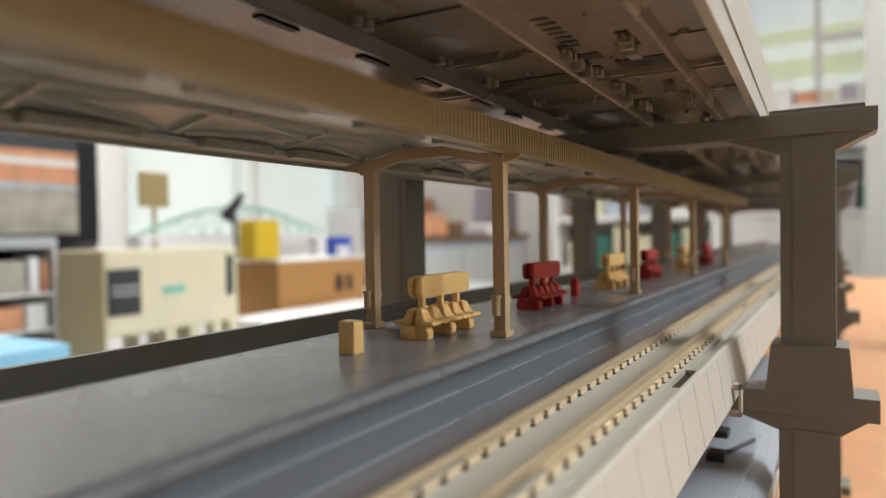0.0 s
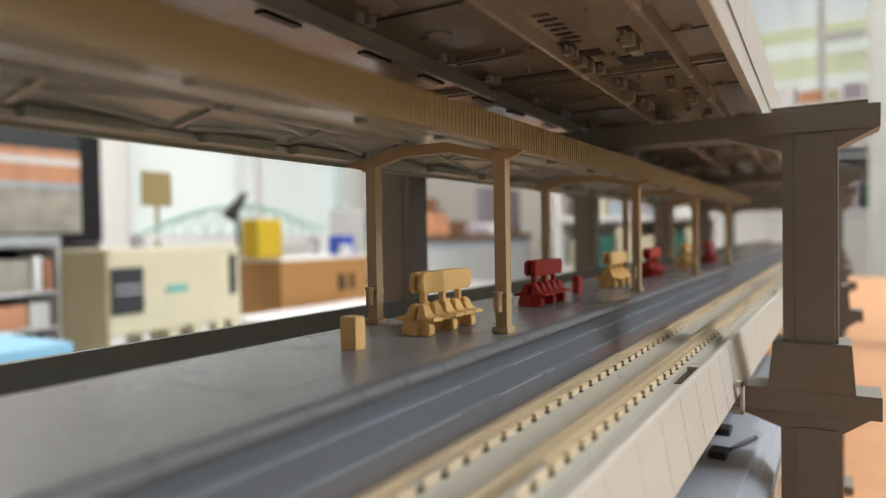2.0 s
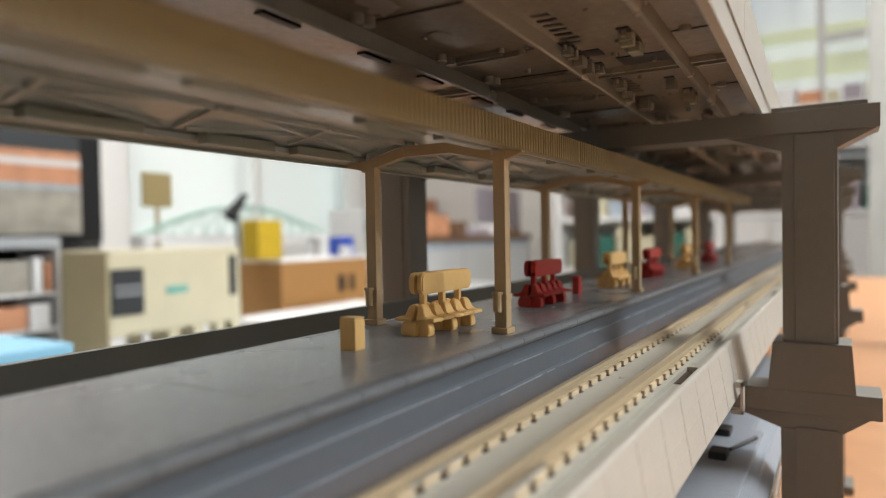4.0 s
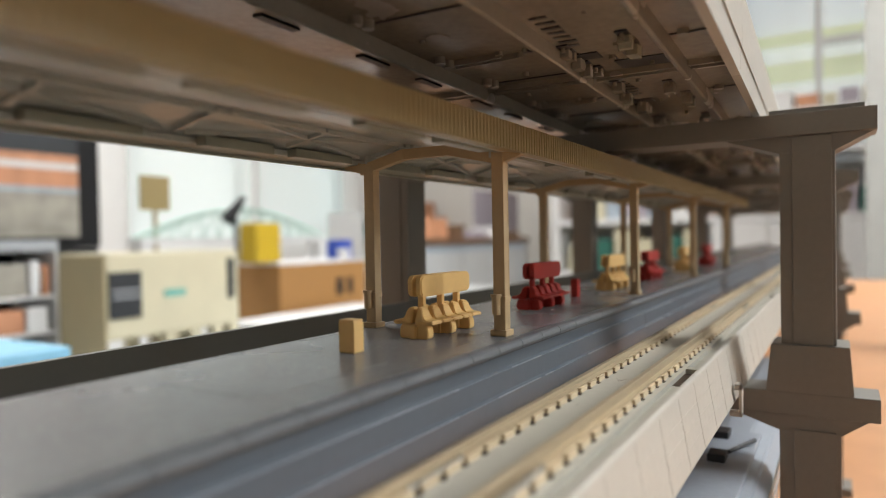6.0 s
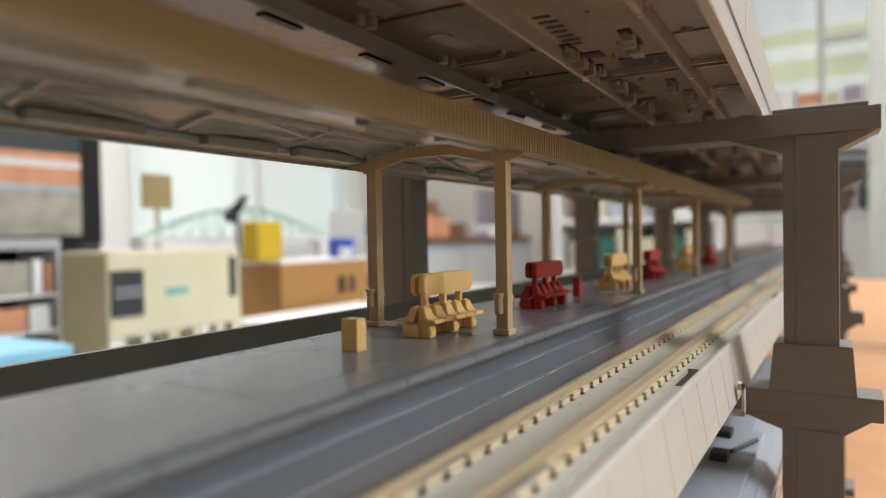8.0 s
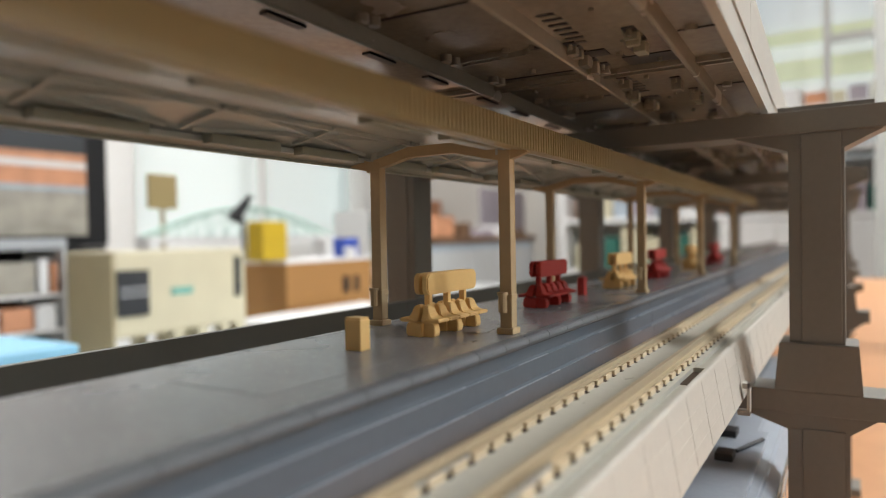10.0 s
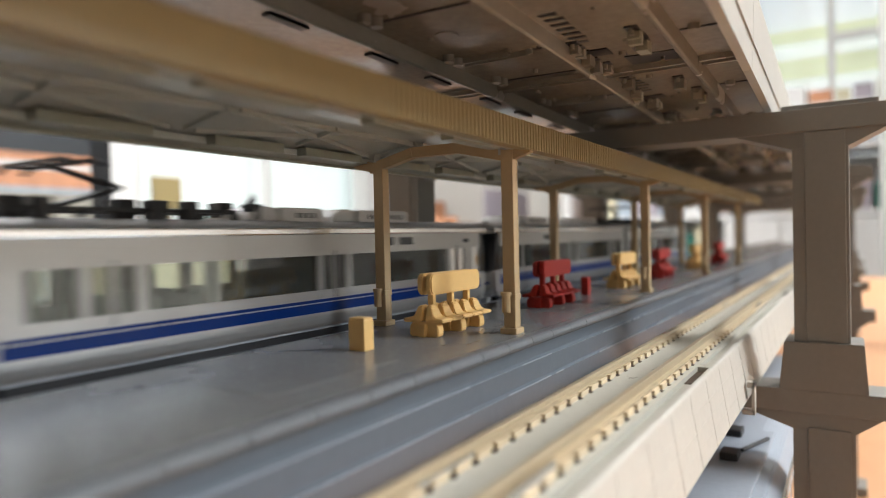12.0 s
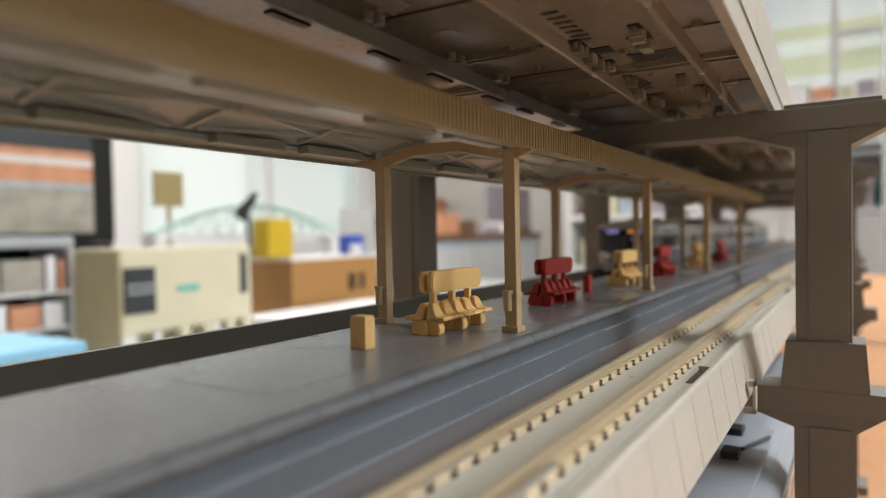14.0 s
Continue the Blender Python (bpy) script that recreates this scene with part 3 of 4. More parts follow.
def upper_deck():
    t = thing("upper_viaduct", 0, 52, 22.2, "brown-grey plastic double-track viaduct with ribbed underside", "viaduct")
    pivot = Matrix.Translation(P(138, 13.2, 22.2))
    t.matrix_world = pivot @ pose(0, 0, 0, 0, 0.45, 1.65) @ pivot.inverted() @ Matrix.Translation(P(0, 53.1, 22.2))
    z = lambda v: v - 22.2
    y = lambda v: v - 52
    for i in range(-4, 6):
        x0, x1 = i * 140.3 - 36, (i + 1) * 140.3 - 36
        near = -2 <= i <= 4
        part("deck_slab", one(x0 + 1.3, x1 - 0.08, y(13.4), y(91.2), z(25.2), z(28)), M_UNDER, t, "dark glossy underside slab")
        # near-black filler, added to stop light leaking and darken the gap
        part("joint_shade_filler", one(x0 - 0.07, x0 + 1.29, y(13.4), y(91.2), z(26.6), z(28)), M_DARK, t, "near-black filler giving the gap between deck lengths its shade")
        for s in (0, 1):
            f = (lambda v: y(v)) if s == 0 else (lambda v: y(104.6 - v))
            bm = bmesh.new()
            prism(bm, [(f(a), z(b)) for a, b in ((12.1, 22.2), (12.1, 34.4), (13.3, 34.4), (13.3, 22.2))], x0 + 0.08, x1 - 0.08)
            prism(bm, [(f(a), z(b)) for a, b in ((11.85, 26.2), (11.85, 34.9), (12.05, 34.9), (12.05, 26.2))], x0 + 0.08, x1 - 0.08)
            part("edge_girder", bm, M_EDGE, t, "cream-grey outer girder face")
        for yr in (19.8, 34.0, 52.3, 70.6, 84.8):
            bm = bmesh.new()
            prism(bm, [(y(yr - 0.62), z(25.3)), (y(yr - 0.4), z(23.3)), (y(yr - 0.2), z(23.1)), (y(yr + 0.2), z(23.1)), (y(yr + 0.4), z(23.3)), (y(yr + 0.62), z(25.3))], x0 + 0.08, x1 - 0.08)
            part("long_rib", bm, M_RIB, t)
        for xr in (x0 + 1.8, x1 - 0.6):
            bm = bmesh.new()
            for ya, yb in ((13.4, 19.1), (20.5, 33.8), (35.2, 51.6), (53.0, 69.4), (70.8, 84.1), (85.5, 91.0)):
                box(bm, xr - 0.35, xr + 0.35, y(ya), y(yb), z(24.4), z(25.3))
            part("cross_rib", bm, M_RIB, t)
        if near:
            rng = random.Random(5 + i)
            for k in range(4):
                bx = x0 + 20 + 35 * k
                for dx, yy, drop, rad in ((-1.2, 17.2, 0.8, 0.75), (-1.2, 87.4, 0.8, 0.75), (-6.2, 49.4, 1.1, 0.8), (-4.0, 49.1, 1.2, 0.75), (-14.5, 45.0, 0.25, 1.5), (-26.3, 49.2, 1.1, 0.8), (-24.6, 48.7, 1.2, 0.75), (-4.4, 41.0, 0.7, 0.55), (-2.6, 38.6, 0.8, 0.5)):
                    bm = bmesh.new()
                    rod(bm, (bx + dx, y(yy), z(25.3 - drop)), (bx + dx, y(yy), z(25.3)), rad, 16)
                    part("screw_boss", bm, M_RIB, t)
                # seams are near-black strips: the groove's shade is in the colour
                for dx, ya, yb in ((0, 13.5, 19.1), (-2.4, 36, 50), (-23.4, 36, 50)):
                    part("seam_shade", one(bx + dx - 0.2, bx + dx + 0.2, y(ya), y(yb), z(25.05), z(25.3)), M_DARK, t)
                bm = bmesh.new()
                bar(bm, (bx - 3.6, y(49), z(24.8)), (bx - 3.9, y(41), z(24.8)), 0.4, 0.8)
                bar(bm, (bx - 1.9, y(49), z(24.8)), (bx - 2.6, y(38.6), z(24.8)), 0.4, 0.8)
                part("stiffener", bm, M_RIB, t)
                # slots are near-black plates on the slab, coloured as a shaded hole
                for j in range(7):
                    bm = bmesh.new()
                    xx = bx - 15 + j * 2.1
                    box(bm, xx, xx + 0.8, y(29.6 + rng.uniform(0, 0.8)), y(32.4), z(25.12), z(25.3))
                    part("slot", bm, M_DARK, t, "small near-black plate standing in for a shaded slot")
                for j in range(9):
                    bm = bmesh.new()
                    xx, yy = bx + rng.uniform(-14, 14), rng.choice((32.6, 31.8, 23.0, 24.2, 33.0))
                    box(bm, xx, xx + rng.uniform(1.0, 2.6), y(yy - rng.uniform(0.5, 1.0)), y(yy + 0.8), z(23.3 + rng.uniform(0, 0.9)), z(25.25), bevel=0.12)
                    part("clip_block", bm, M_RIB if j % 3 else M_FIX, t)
                    # socket shade as a near-black plate beside the block
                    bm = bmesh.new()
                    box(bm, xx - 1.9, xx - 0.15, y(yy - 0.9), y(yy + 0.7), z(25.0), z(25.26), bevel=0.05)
                    part("socket_shade", bm, M_DARK, t, "near-black plate painting the shade of a clip socket")
                    bm = bmesh.new()
                    rod(bm, (xx - 1.0, y(yy), z(24.3)), (xx - 1.0, y(yy), z(25.2)), 0.32, 10)
                    part("pin", bm, M_RIB, t)
                for j in range(12):
                    xx, yy = bx + rng.uniform(-16, 16), rng.choice((36.2, 37.4, 42.0, 26.0, 47.4, 22.4, 23.5, 28.0))
                    bm = bmesh.new()
                    rod(bm, (xx, y(yy), z(25.3 - rng.uniform(0.35, 0.9))), (xx, y(yy), z(25.25)), rng.uniform(0.25, 0.5), 10)
                    part("pin", bm, M_RIB, t)
                    # more slots whose shade is only a near-black plate
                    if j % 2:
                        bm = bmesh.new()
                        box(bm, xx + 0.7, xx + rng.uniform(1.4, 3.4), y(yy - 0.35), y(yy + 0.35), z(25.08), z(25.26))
                        part("slot", bm, M_DARK, t, "small near-black plate standing in for a shaded slot")
                # larger recesses, their shade painted as near-black plates
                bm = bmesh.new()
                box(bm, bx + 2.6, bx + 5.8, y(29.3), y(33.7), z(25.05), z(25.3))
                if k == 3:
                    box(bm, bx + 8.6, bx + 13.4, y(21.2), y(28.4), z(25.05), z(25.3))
                part("slot_shade", bm, M_DARK, t)
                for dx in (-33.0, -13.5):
                    part("slot_shade", one(bx + dx, bx + dx + 6.5, y(57.4), y(58.8), z(24.9), z(25.3), bevel=0.1), M_DARK, t)


upper_deck()


# ---- train ----
def car_side(length, sy, openings, zlo, zhi, w):
    """Side wall with window openings left free between pillars."""
    bm = bmesh.new()
    ya, yb = sorted((sy * w, sy * (w - 0.7)))
    z0, z1 = 10.3, 15.6
    # lower panel, turned in towards the sill
    yo, yi = sy * w, sy * (w - 0.7)
    prism(bm, [(yo, z0), (yo, 6.6), (yo - sy * 0.08, 5.9), (yo - sy * 0.22, 5.2), (yo - sy * 0.4, zlo), (yi - sy * 0.1, zlo), (yi, z0)], 2.9, length)
    box(bm, 2.9, length, ya, yb, z1, zhi)
    cut = 2.9
    for a, b in openings:
        box(bm, cut, a, ya, yb, z0, z1)
        cut = b
    box(bm, cut, length, ya, yb, z0, z1)
    return bm


L = 98.6
PITCH = 102.4
DOORS = (12.3, 49.8, 86.3)


def train_car(kind, number):
    """Origin at rail height under the leading end; the body runs to smaller x, mirrored for the rear cab."""
    t = thing("train_car", 0, 78.5, RAIL, "silver commuter train car with a blue waist stripe", "train car", "cars of the moving train")
    flip = kind == "rear"
    X = (lambda v: -v) if not flip else (lambda v: v - L)
    w = 9.4

    def fx(bm):
        # body is drawn from 0 to L; turn it so that the cab faces the right way
        for v in bm.verts:
            v.co.x = X(v.co.x)
        return bm

    edges = [8.0] + [c for d in DOORS for c in (d - 3.9, d + 3.9)] + [L - 3.0]
    opens, pillars = [(3.0, 6.2)], []
    for k in range(4):
        a, b = edges[2 * k], edges[2 * k + 1]
        if b - a > 2:
            opens.append((a, b))
            n = max(1, round((b - a) / 8.5))
            pillars += [a + (b - a) * j / n for j in range(0, n + 1)]
        if k < 3:
            d = DOORS[k]
            opens += [(d - 2.7, d - 0.4), (d + 0.4, d + 2.7)]
    opens.sort()
    for sy in (-1, 1):
        part("side_wall", fx(car_side(L, sy, opens, 4.75, 19.6, w)), M_SILVER, t)
        bm = bmesh.new()
        y0, y1 = sorted((sy * (w + 0.02), sy * (w + 0.06)))
        box(bm, 3.0, L - 0.4, y0, y1, 6.95, 8.35)
        part("stripe", fx(bm), M_BLUE, t, "blue waist stripe")
        bm = bmesh.new()
        box(bm, 3.0, L - 0.4, y0, y1, 8.52, 8.95)
        part("stripe", fx(bm), M_BLUE, t, "thin blue waist stripe")
        for a, b in opens:
            y0, y1 = sorted((sy * (w - 0.35), sy * (w - 0.2)))
            bm = bmesh.new()
            box(bm, a + 0.01, b - 0.01, y0, y1, 10.31, 15.59)
            pane = part("pane", fx(bm), M_PANE, t)
            pane.visible_shadow = False
        for px in pillars:
            y0, y1 = sorted((sy * (w - 0.62), sy * (w - 0.4)))
            part("window_pillar", fx(one(px - 1.3, px + 1.3, y0, y1, 10.31, 15.59)), M_BAND, t)
        for d in DOORS:
            bm = bmesh.new()
            y0, y1 = sorted((sy * (w - 0.02), sy * (w + 0.09)))
            box(bm, d - 3.5, d - 3.2, y0, y1, 9.1, 16.6)
            box(bm, d + 3.2, d + 3.5, y0, y1, 9.1, 16.6)
            box(bm, d - 3.2, d + 3.2, y0, y1, 16.3, 16.6)
            part("door_frame", fx(bm), M_SILVER, t)
            bm = bmesh.new()
            box(bm, d - 0.09, d + 0.09, y0, y1 - 0.05 if sy > 0 else y1, 9.1, 16.3)
            part("door_seam", fx(bm), M_DARK, t)
        y0, y1 = sorted((sy * (w + 0.01), sy * (w + 0.06)))
        part("side_display", fx(one(7.6, 10.0, y0, y1, 16.8, 17.5)), M_FRONT, t, "dark side display")
        for gx, gw in ((28.3, 4.0), (34.2, 2.3)):
            bm = bmesh.new()
            y0, y1 = sorted((sy * (w + 0.01), sy * (w + 0.08)))
            box(bm, gx, gx + gw, y0, y1, 16.75, 18.1)
            part("indicator", fx(bm), M_FRONT, t)
    # roof with rounded shoulders
    bm = bmesh.new()
    prof = [(-9.55, 19.45)] + [(9.55 * math.cos(math.pi - a), 19.8 + 1.35 * math.sin(a)) for a in [math.pi * k / 14 for k in range(15)]] + [(9.55, 19.45)]
    prism(bm, prof, 0.2, L - 0.1)
    part("roof", fx(bm), M_ROOF, t, "grey curved roof")
    bm = bmesh.new()
    for sy in (-1, 1):
        y0, y1 = sorted((sy * 9.3, sy * 9.8))
        box(bm, 0.2, L - 0.1, y0, y1, 18.75, 19.75, bevel=0.2)
    part("gutter", fx(bm), M_JOINER, t, "bright metal gutter")
    part("floor_pan", fx(one(0.4, L - 0.2, -8.6, 8.6, 4.3, 6.2)), M_ROOF, t)
    part("ceiling_panel", fx(one(0.4, L - 0.2, -8.6, 8.6, 18.6, 19.2)), M_AC, t)
    part("underframe", fx(one(3.2, L - 1.0, -8.7, 8.7, 2.4, 4.28)), M_DARK, t, "dark underframe")
    bm = bmesh.new()
    for k in range(4):
        a, b = edges[2 * k] + 0.8, edges[2 * k + 1] - 0.8
        n = max(1, int((b - a) / 5.2))
        for j in range(n):
            sx = a + (j + 0.5) * (b - a) / n
            for yy in (-5.6, 5.6):
                box(bm, sx - 1.5, sx + 1.5, yy - 2.2, yy + 2.2, 6.2, 8.4, bevel=0.2)
                box(bm, sx + 0.7, sx + 1.5, yy - 2.2, yy + 2.2, 8.2, 11.6, bevel=0.2)
    part("seats", fx(bm), M_SEAT, t, "dark grey-green seats")
    # plain end
    part("end_wall", fx(one(L - 0.7, L - 0.1, -8.65, 8.65, 4.3, 19.4)), M_END, t, "dark car end")
    bm = bmesh.new()
    box(bm, L - 0.1, L + 1.7, -3.4, 3.4, 5.0, 17.5, bevel=0.2)
    part("gangway", fx(bm), M_DARK, t, "dark corridor connection")
    # cab
    prof = [(0.4, 4.3), (-0.5, 6.0), (-0.9, 8.6), (-0.8, 12.0), (-0.5, 15.5), (0.4, 18.4), (1.6, 20.3)]

    def nose_x(yy, zz):
        back = 1.4 * (abs(yy) / 9.35) ** 3
        for (a, za), (b, zb) in zip(prof, prof[1:]):
            if zz <= zb:
                return min(a + (b - a) * (zz - za) / (zb - za) + back, 2.6)
        return 2.0

    def nose_skin(lo, hi):
        """A curved skin between two heights, each given as a function of y, with depth back to the body."""
        bm = bmesh.new()
        cols = []
        for k in range(15):
            yy = -9.35 + 18.7 * k / 14
            z0, z1 = lo(abs(yy) / 9.35), hi(abs(yy) / 9.35)
            hs = [z0 + (z1 - z0) * q / 6 for q in range(7)]
            cols.append([bm.verts.new((nose_x(yy, h), yy, h)) for h in hs] + [bm.verts.new((3.0, yy, z1)), bm.verts.new((3.0, yy, z0))])
        n = 9
        for c0, c1 in zip(cols, cols[1:]):
            for q in range(n):
                bm.faces.new((c0[q], c0[(q + 1) % n], c1[(q + 1) % n], c1[q]))
        bm.faces.new(cols[0])
        bm.faces.new(cols[-1][::-1])
        return fx(bm)

    vee = lambda u: 7.6 + 2.6 * u ** 1.2
    cab = part("cab_front", nose_skin(vee, lambda u: 20.1 - 0.9 * u ** 4), M_FRONT, t, "glossy black cab front")
    part("lower_panel", nose_skin(lambda u: 4.3, lambda u: vee(u) - 0.02), M_SILVER, cab, "silver lower front panel")
    part("roof_brow", nose_skin(lambda u: 20.12 - 0.9 * u ** 4, lambda u: 21.1 - 1.5 * u ** 4), M_ROOF, cab, "grey roof brow")
    lit = number in (0, 3)
    part("display", fx(one(-0.1, 1.2, 1.4, 6.2, 17.0, 18.2)), M_SIGN if lit else M_FRONT, cab, "glowing violet display" if lit else "")
    part("display", fx(one(0.0, 1.2, -5.0, -2.4, 17.0, 18.0)), M_AMBER if lit else M_FRONT, cab, "amber destination display" if lit else "")
    part("display", fx(one(-0.45, 0.9, -5.0, -2.6, 12.0, 15.0)), M_SIGN if lit else M_FRONT, cab, "violet lit panel" if lit else "")
    part("display", fx(one(0.5, 2.2, -8.4, -6.8, 16.9, 17.9)), M_SIGN if lit else M_FRONT, cab, "violet corner display" if lit else "")
    for sy in (-1, 1):
        bm = bmesh.new()
        bar(bm, (-0.62 + 0.75, sy * 8.0, 7.4), (-0.72, sy * 3.0, 6.3), 0.5, 0.7)
        part("front_stripe", fx(bm), M_BLUE, cab)
    for yy in (-6.0, 6.0):
        bm = bmesh.new()
        rod(bm, (-0.75, yy, 8.3), (0.2, yy, 8.3), 0.7, 14)
        part("headlight", fx(bm), M_JOINER, cab)
    part("skirt", fx(one(-0.3, 2.0, -7.5, 7.5, 1.6, 4.2, bevel=0.3)), M_ROOF, cab)
    bm = bmesh.new()
    box(bm, -4.0, -0.4, -0.9, 0.9, 3.2, 4.9, bevel=0.2)
    box(bm, -4.6, -3.2, -1.3, 1.3, 2.9, 5.2, bevel=0.2)
    box(bm, -2.4, -1.0, -2.6, -1.2, 9.2, 15.2, bevel=0.2)
    part("coupler", fx(bm), M_DARK, cab)
    # running gear
    for bx in (17.0, L - 17.0):
        bm = bmesh.new()
        box(bm, bx - 9, bx + 9, -6.6, -5.4, 1.4, 3.6, bevel=0.2)
        box(bm, bx - 9, bx + 9, 5.4, 6.6, 1.4, 3.6, bevel=0.2)
        box(bm, bx - 2, bx + 2, -5.4, 5.4, 2.0, 4.2)
        bogie = part("bogie", fx(bm), M_DARK, t)
        for wx in (-7.0, 7.0):
            for yy in (-4.7, 4.7):
                bm = bmesh.new()
                rod(bm, (bx + wx, yy - 0.5, 2.05), (bx + wx, yy + 0.5, 2.05), 2.05, 20)
                part("wheel", fx(bm), M_JOINER, bogie)
    for k, (a, b) in enumerate(((30, 38), (40, 47), (49, 60), (62, 68))):
        part("equipment_box", fx(one(a, b, -8.2, 8.2, 1.8 + 0.3 * (k % 2), 4.2, bevel=0.3)), M_DARK, t)

    # roof equipment
    def cooler(a, b):
        bm = bmesh.new()
        box(bm, a, b, -5.6, 5.6, 20.4, 23.0, bevel=0.5)
        unit = part("cooling_unit", fx(bm), M_AC, t, "pale grey rooftop cooling unit")
        bm = bmesh.new()
        # rounded cowl at the trailing end
        c0, c1 = (b - 1.5, b + 6.0) if kind == "lead" else (a - 6.0, a + 1.5)
        ring = [((c0 + c1) / 2 - (c1 - c0) / 2 * math.cos(math.pi * k / 12), 20.4 + 2.7 * math.sin(math.pi * k / 12)) for k in range(13)]
        f = [bm.verts.new((px, -4.6, pz)) for px, pz in ring]
        g = [bm.verts.new((px, 4.6, pz)) for px, pz in ring]
        bm.faces.new(f)
        bm.faces.new(g[::-1])
        for k in range(13):
            bm.faces.new((f[k], f[(k + 1) % 13], g[(k + 1) % 13], g[k]))
        part("rounded_cowl", fx(bm), M_AC, unit)
        bm = bmesh.new()
        for k in range(int((b - a - 4) / 1.2)):
            for sy in (-1, 1):
                ya, yb = sorted((sy * 5.55, sy * 5.7))
                box(bm, a + 2 + k * 1.2, a + 2.5 + k * 1.2, ya, yb, 21.4, 22.2)
        part("grille", fx(bm), M_DARK, unit)

    if kind == "rear":
        cooler(26, 41)
        cooler(66, 81)
    else:
        cooler(24.2, 39)
        cooler(48, 57)
        # pantograph near the inner end
        bm = bmesh.new()
        for yy in (-3.6, 3.6):
            box(bm, 64, 95, yy - 0.25, yy + 0.25, 21.9, 22.4)
        for xx in (64, 73, 82, 94):
            box(bm, xx, xx + 0.6, -4, 4, 21.9, 22.4)
            for yy in (-3.6, 3.6):
                rod(bm, (xx + 0.3, yy, 20.4), (xx + 0.3, yy, 22.0), 0.6, 10)
        panto = part("pantograph", fx(bm), M_DARK, t, "dark single-arm pantograph raised on the roof")
        bm = bmesh.new()
        rod(bm, (88, 0, 22.4), (79.5, 0, 25.0), 0.36, 8)
        rod(bm, (79.5, -0.8, 25.0), (88, -0.4, 27.2), 0.24, 8)
        rod(bm, (79.5, 0.8, 25.0), (88, 0.4, 27.2), 0.24, 8)
        part("arm", fx(bm), M_DARK, panto)
        bm = bmesh.new()
        for xx in (86.6, 89.6):
            bar(bm, (xx, -6.6, 27.4), (xx, 6.6, 27.4), 0.6, 0.5)
            bar(bm, (xx, -6.6, 27.4), (xx, -8.4, 26.7), 0.5, 0.4)
            bar(bm, (xx, 6.6, 27.4), (xx, 8.4, 26.7), 0.5, 0.4)
        for yy in (-5, 0, 5):
            bar(bm, (86.6, yy, 27.2), (89.6, yy, 27.2), 0.5, 0.4)
        part("collector_head", fx(bm), M_DARK, panto)
        for xx in (60, 71, 76, 90):
            part("switch_box", fx(one(xx, xx + 2.6, 1.5, 4.5, 20.9, 23.8, bevel=0.2)), M_DARK, t)
            part("switch_box", fx(one(xx, xx + 2.0, -4.6, -2.4, 20.9, 23.4, bevel=0.2)), M_DARK, t)
    bm = bmesh.new()
    rod(bm, (6.7, -4, 20.4), (6.7, -4, 21.3), 0.8, 16, 0.5)
    part("antenna", fx(bm), M_DARK, t)
    return t


CARS = [train_car("lead", 0), train_car("rear", 1), train_car("lead", 2), train_car("rear", 3)]


# ---- lower level train ----
def lower_car():
    base = (TABLE - EYE) * 1000
    t = thing("parked_train_car", 145, 20.2, base, "grey-roofed model train car parked below the viaduct", "train car")
    z = lambda v: v - base
    bm = bmesh.new()
    prism(bm, [(-8.6, 3), (8.6, 3), (8.6, z(-48)), (6.8, z(-44.8)), (3, z(-43.6)), (-3, z(-43.6)), (-6.8, z(-44.8)), (-8.6, z(-48))], -62, 112)
    bmesh.ops.bevel(bm, geom=bm.edges[:], offset=0.4, segments=2, affect="EDGES")
    part("body", bm, M_LROOF, t)
    for k in range(13):
        part("window", one(-58 + k * 12.4, -49 + k * 12.4, -8.75, -8.5, z(-58), z(-51), bevel=0.1), M_JOINER, t, "silver-framed window")
    part("roof_panel", one(-40, 12, -5.2, 5.2, z(-44.2), z(-43.2), bevel=0.3), M_LROOF, t)
    for a, yy in ((-12, 0.5), (4, 2.0)):
        part("vent_box", one(a, a + 4.5, yy - 1.6, yy + 1.6, z(-43.4), z(-41.8), bevel=0.3), M_DARK, t)
    bm = bmesh.new()
    rod(bm, (-6, -1, z(-42.7)), (4, -4.6, z(-42.6)), 0.4, 8)
    part("roof_pipe", bm, M_DARK, t)
    bm = bmesh.new()
    box(bm, -62, 112, -9.0, -8.4, z(-48.6), z(-47.9), bevel=0.1)
    part("gutter", bm, M_JOINER, t, "bright trim along the roof")


lower_car()


# ---- things in the room behind the layout ----
def cream_unit():
    t = thing("cream_cabinet", 610, 905, -185, "cream enamel cabinet with a dark grille and small legs", "cabinet")
    part("body", one(-105, 110, -105, 0, 60, 173, bevel=4), M_CREAM, t)
    part("side_panel", one(-108, -105.2, -105, -2, 0, 171, bevel=1), M_CREAMSIDE, t, "yellowed side panel")
    for x in (-18, 22, 62, 92):
        part("leg", one(x, x + 16, -104, -88, 0, 60.5), M_CREAM, t)
        part("leg", one(x, x + 16, -20, -4, 0, 60.5), M_CREAM, t)
    g = part("grille", one(-103, -58, -108, -104.9, 88, 148), M_VENT, t, "dark ventilation grille")
    for k in range(2):
        part("slat", one(-100, -61, -110, -108, 114 + k * 9, 117 + k * 9), M_ROOF, g)
    part("name_plate", one(-22, 12, -107, -104.9, 111, 121), M_TEAL, t, "small teal plate")
    part("slot", one(88, 100, -107, -104.9, 100, 160), M_VENT, t)


cream_unit()


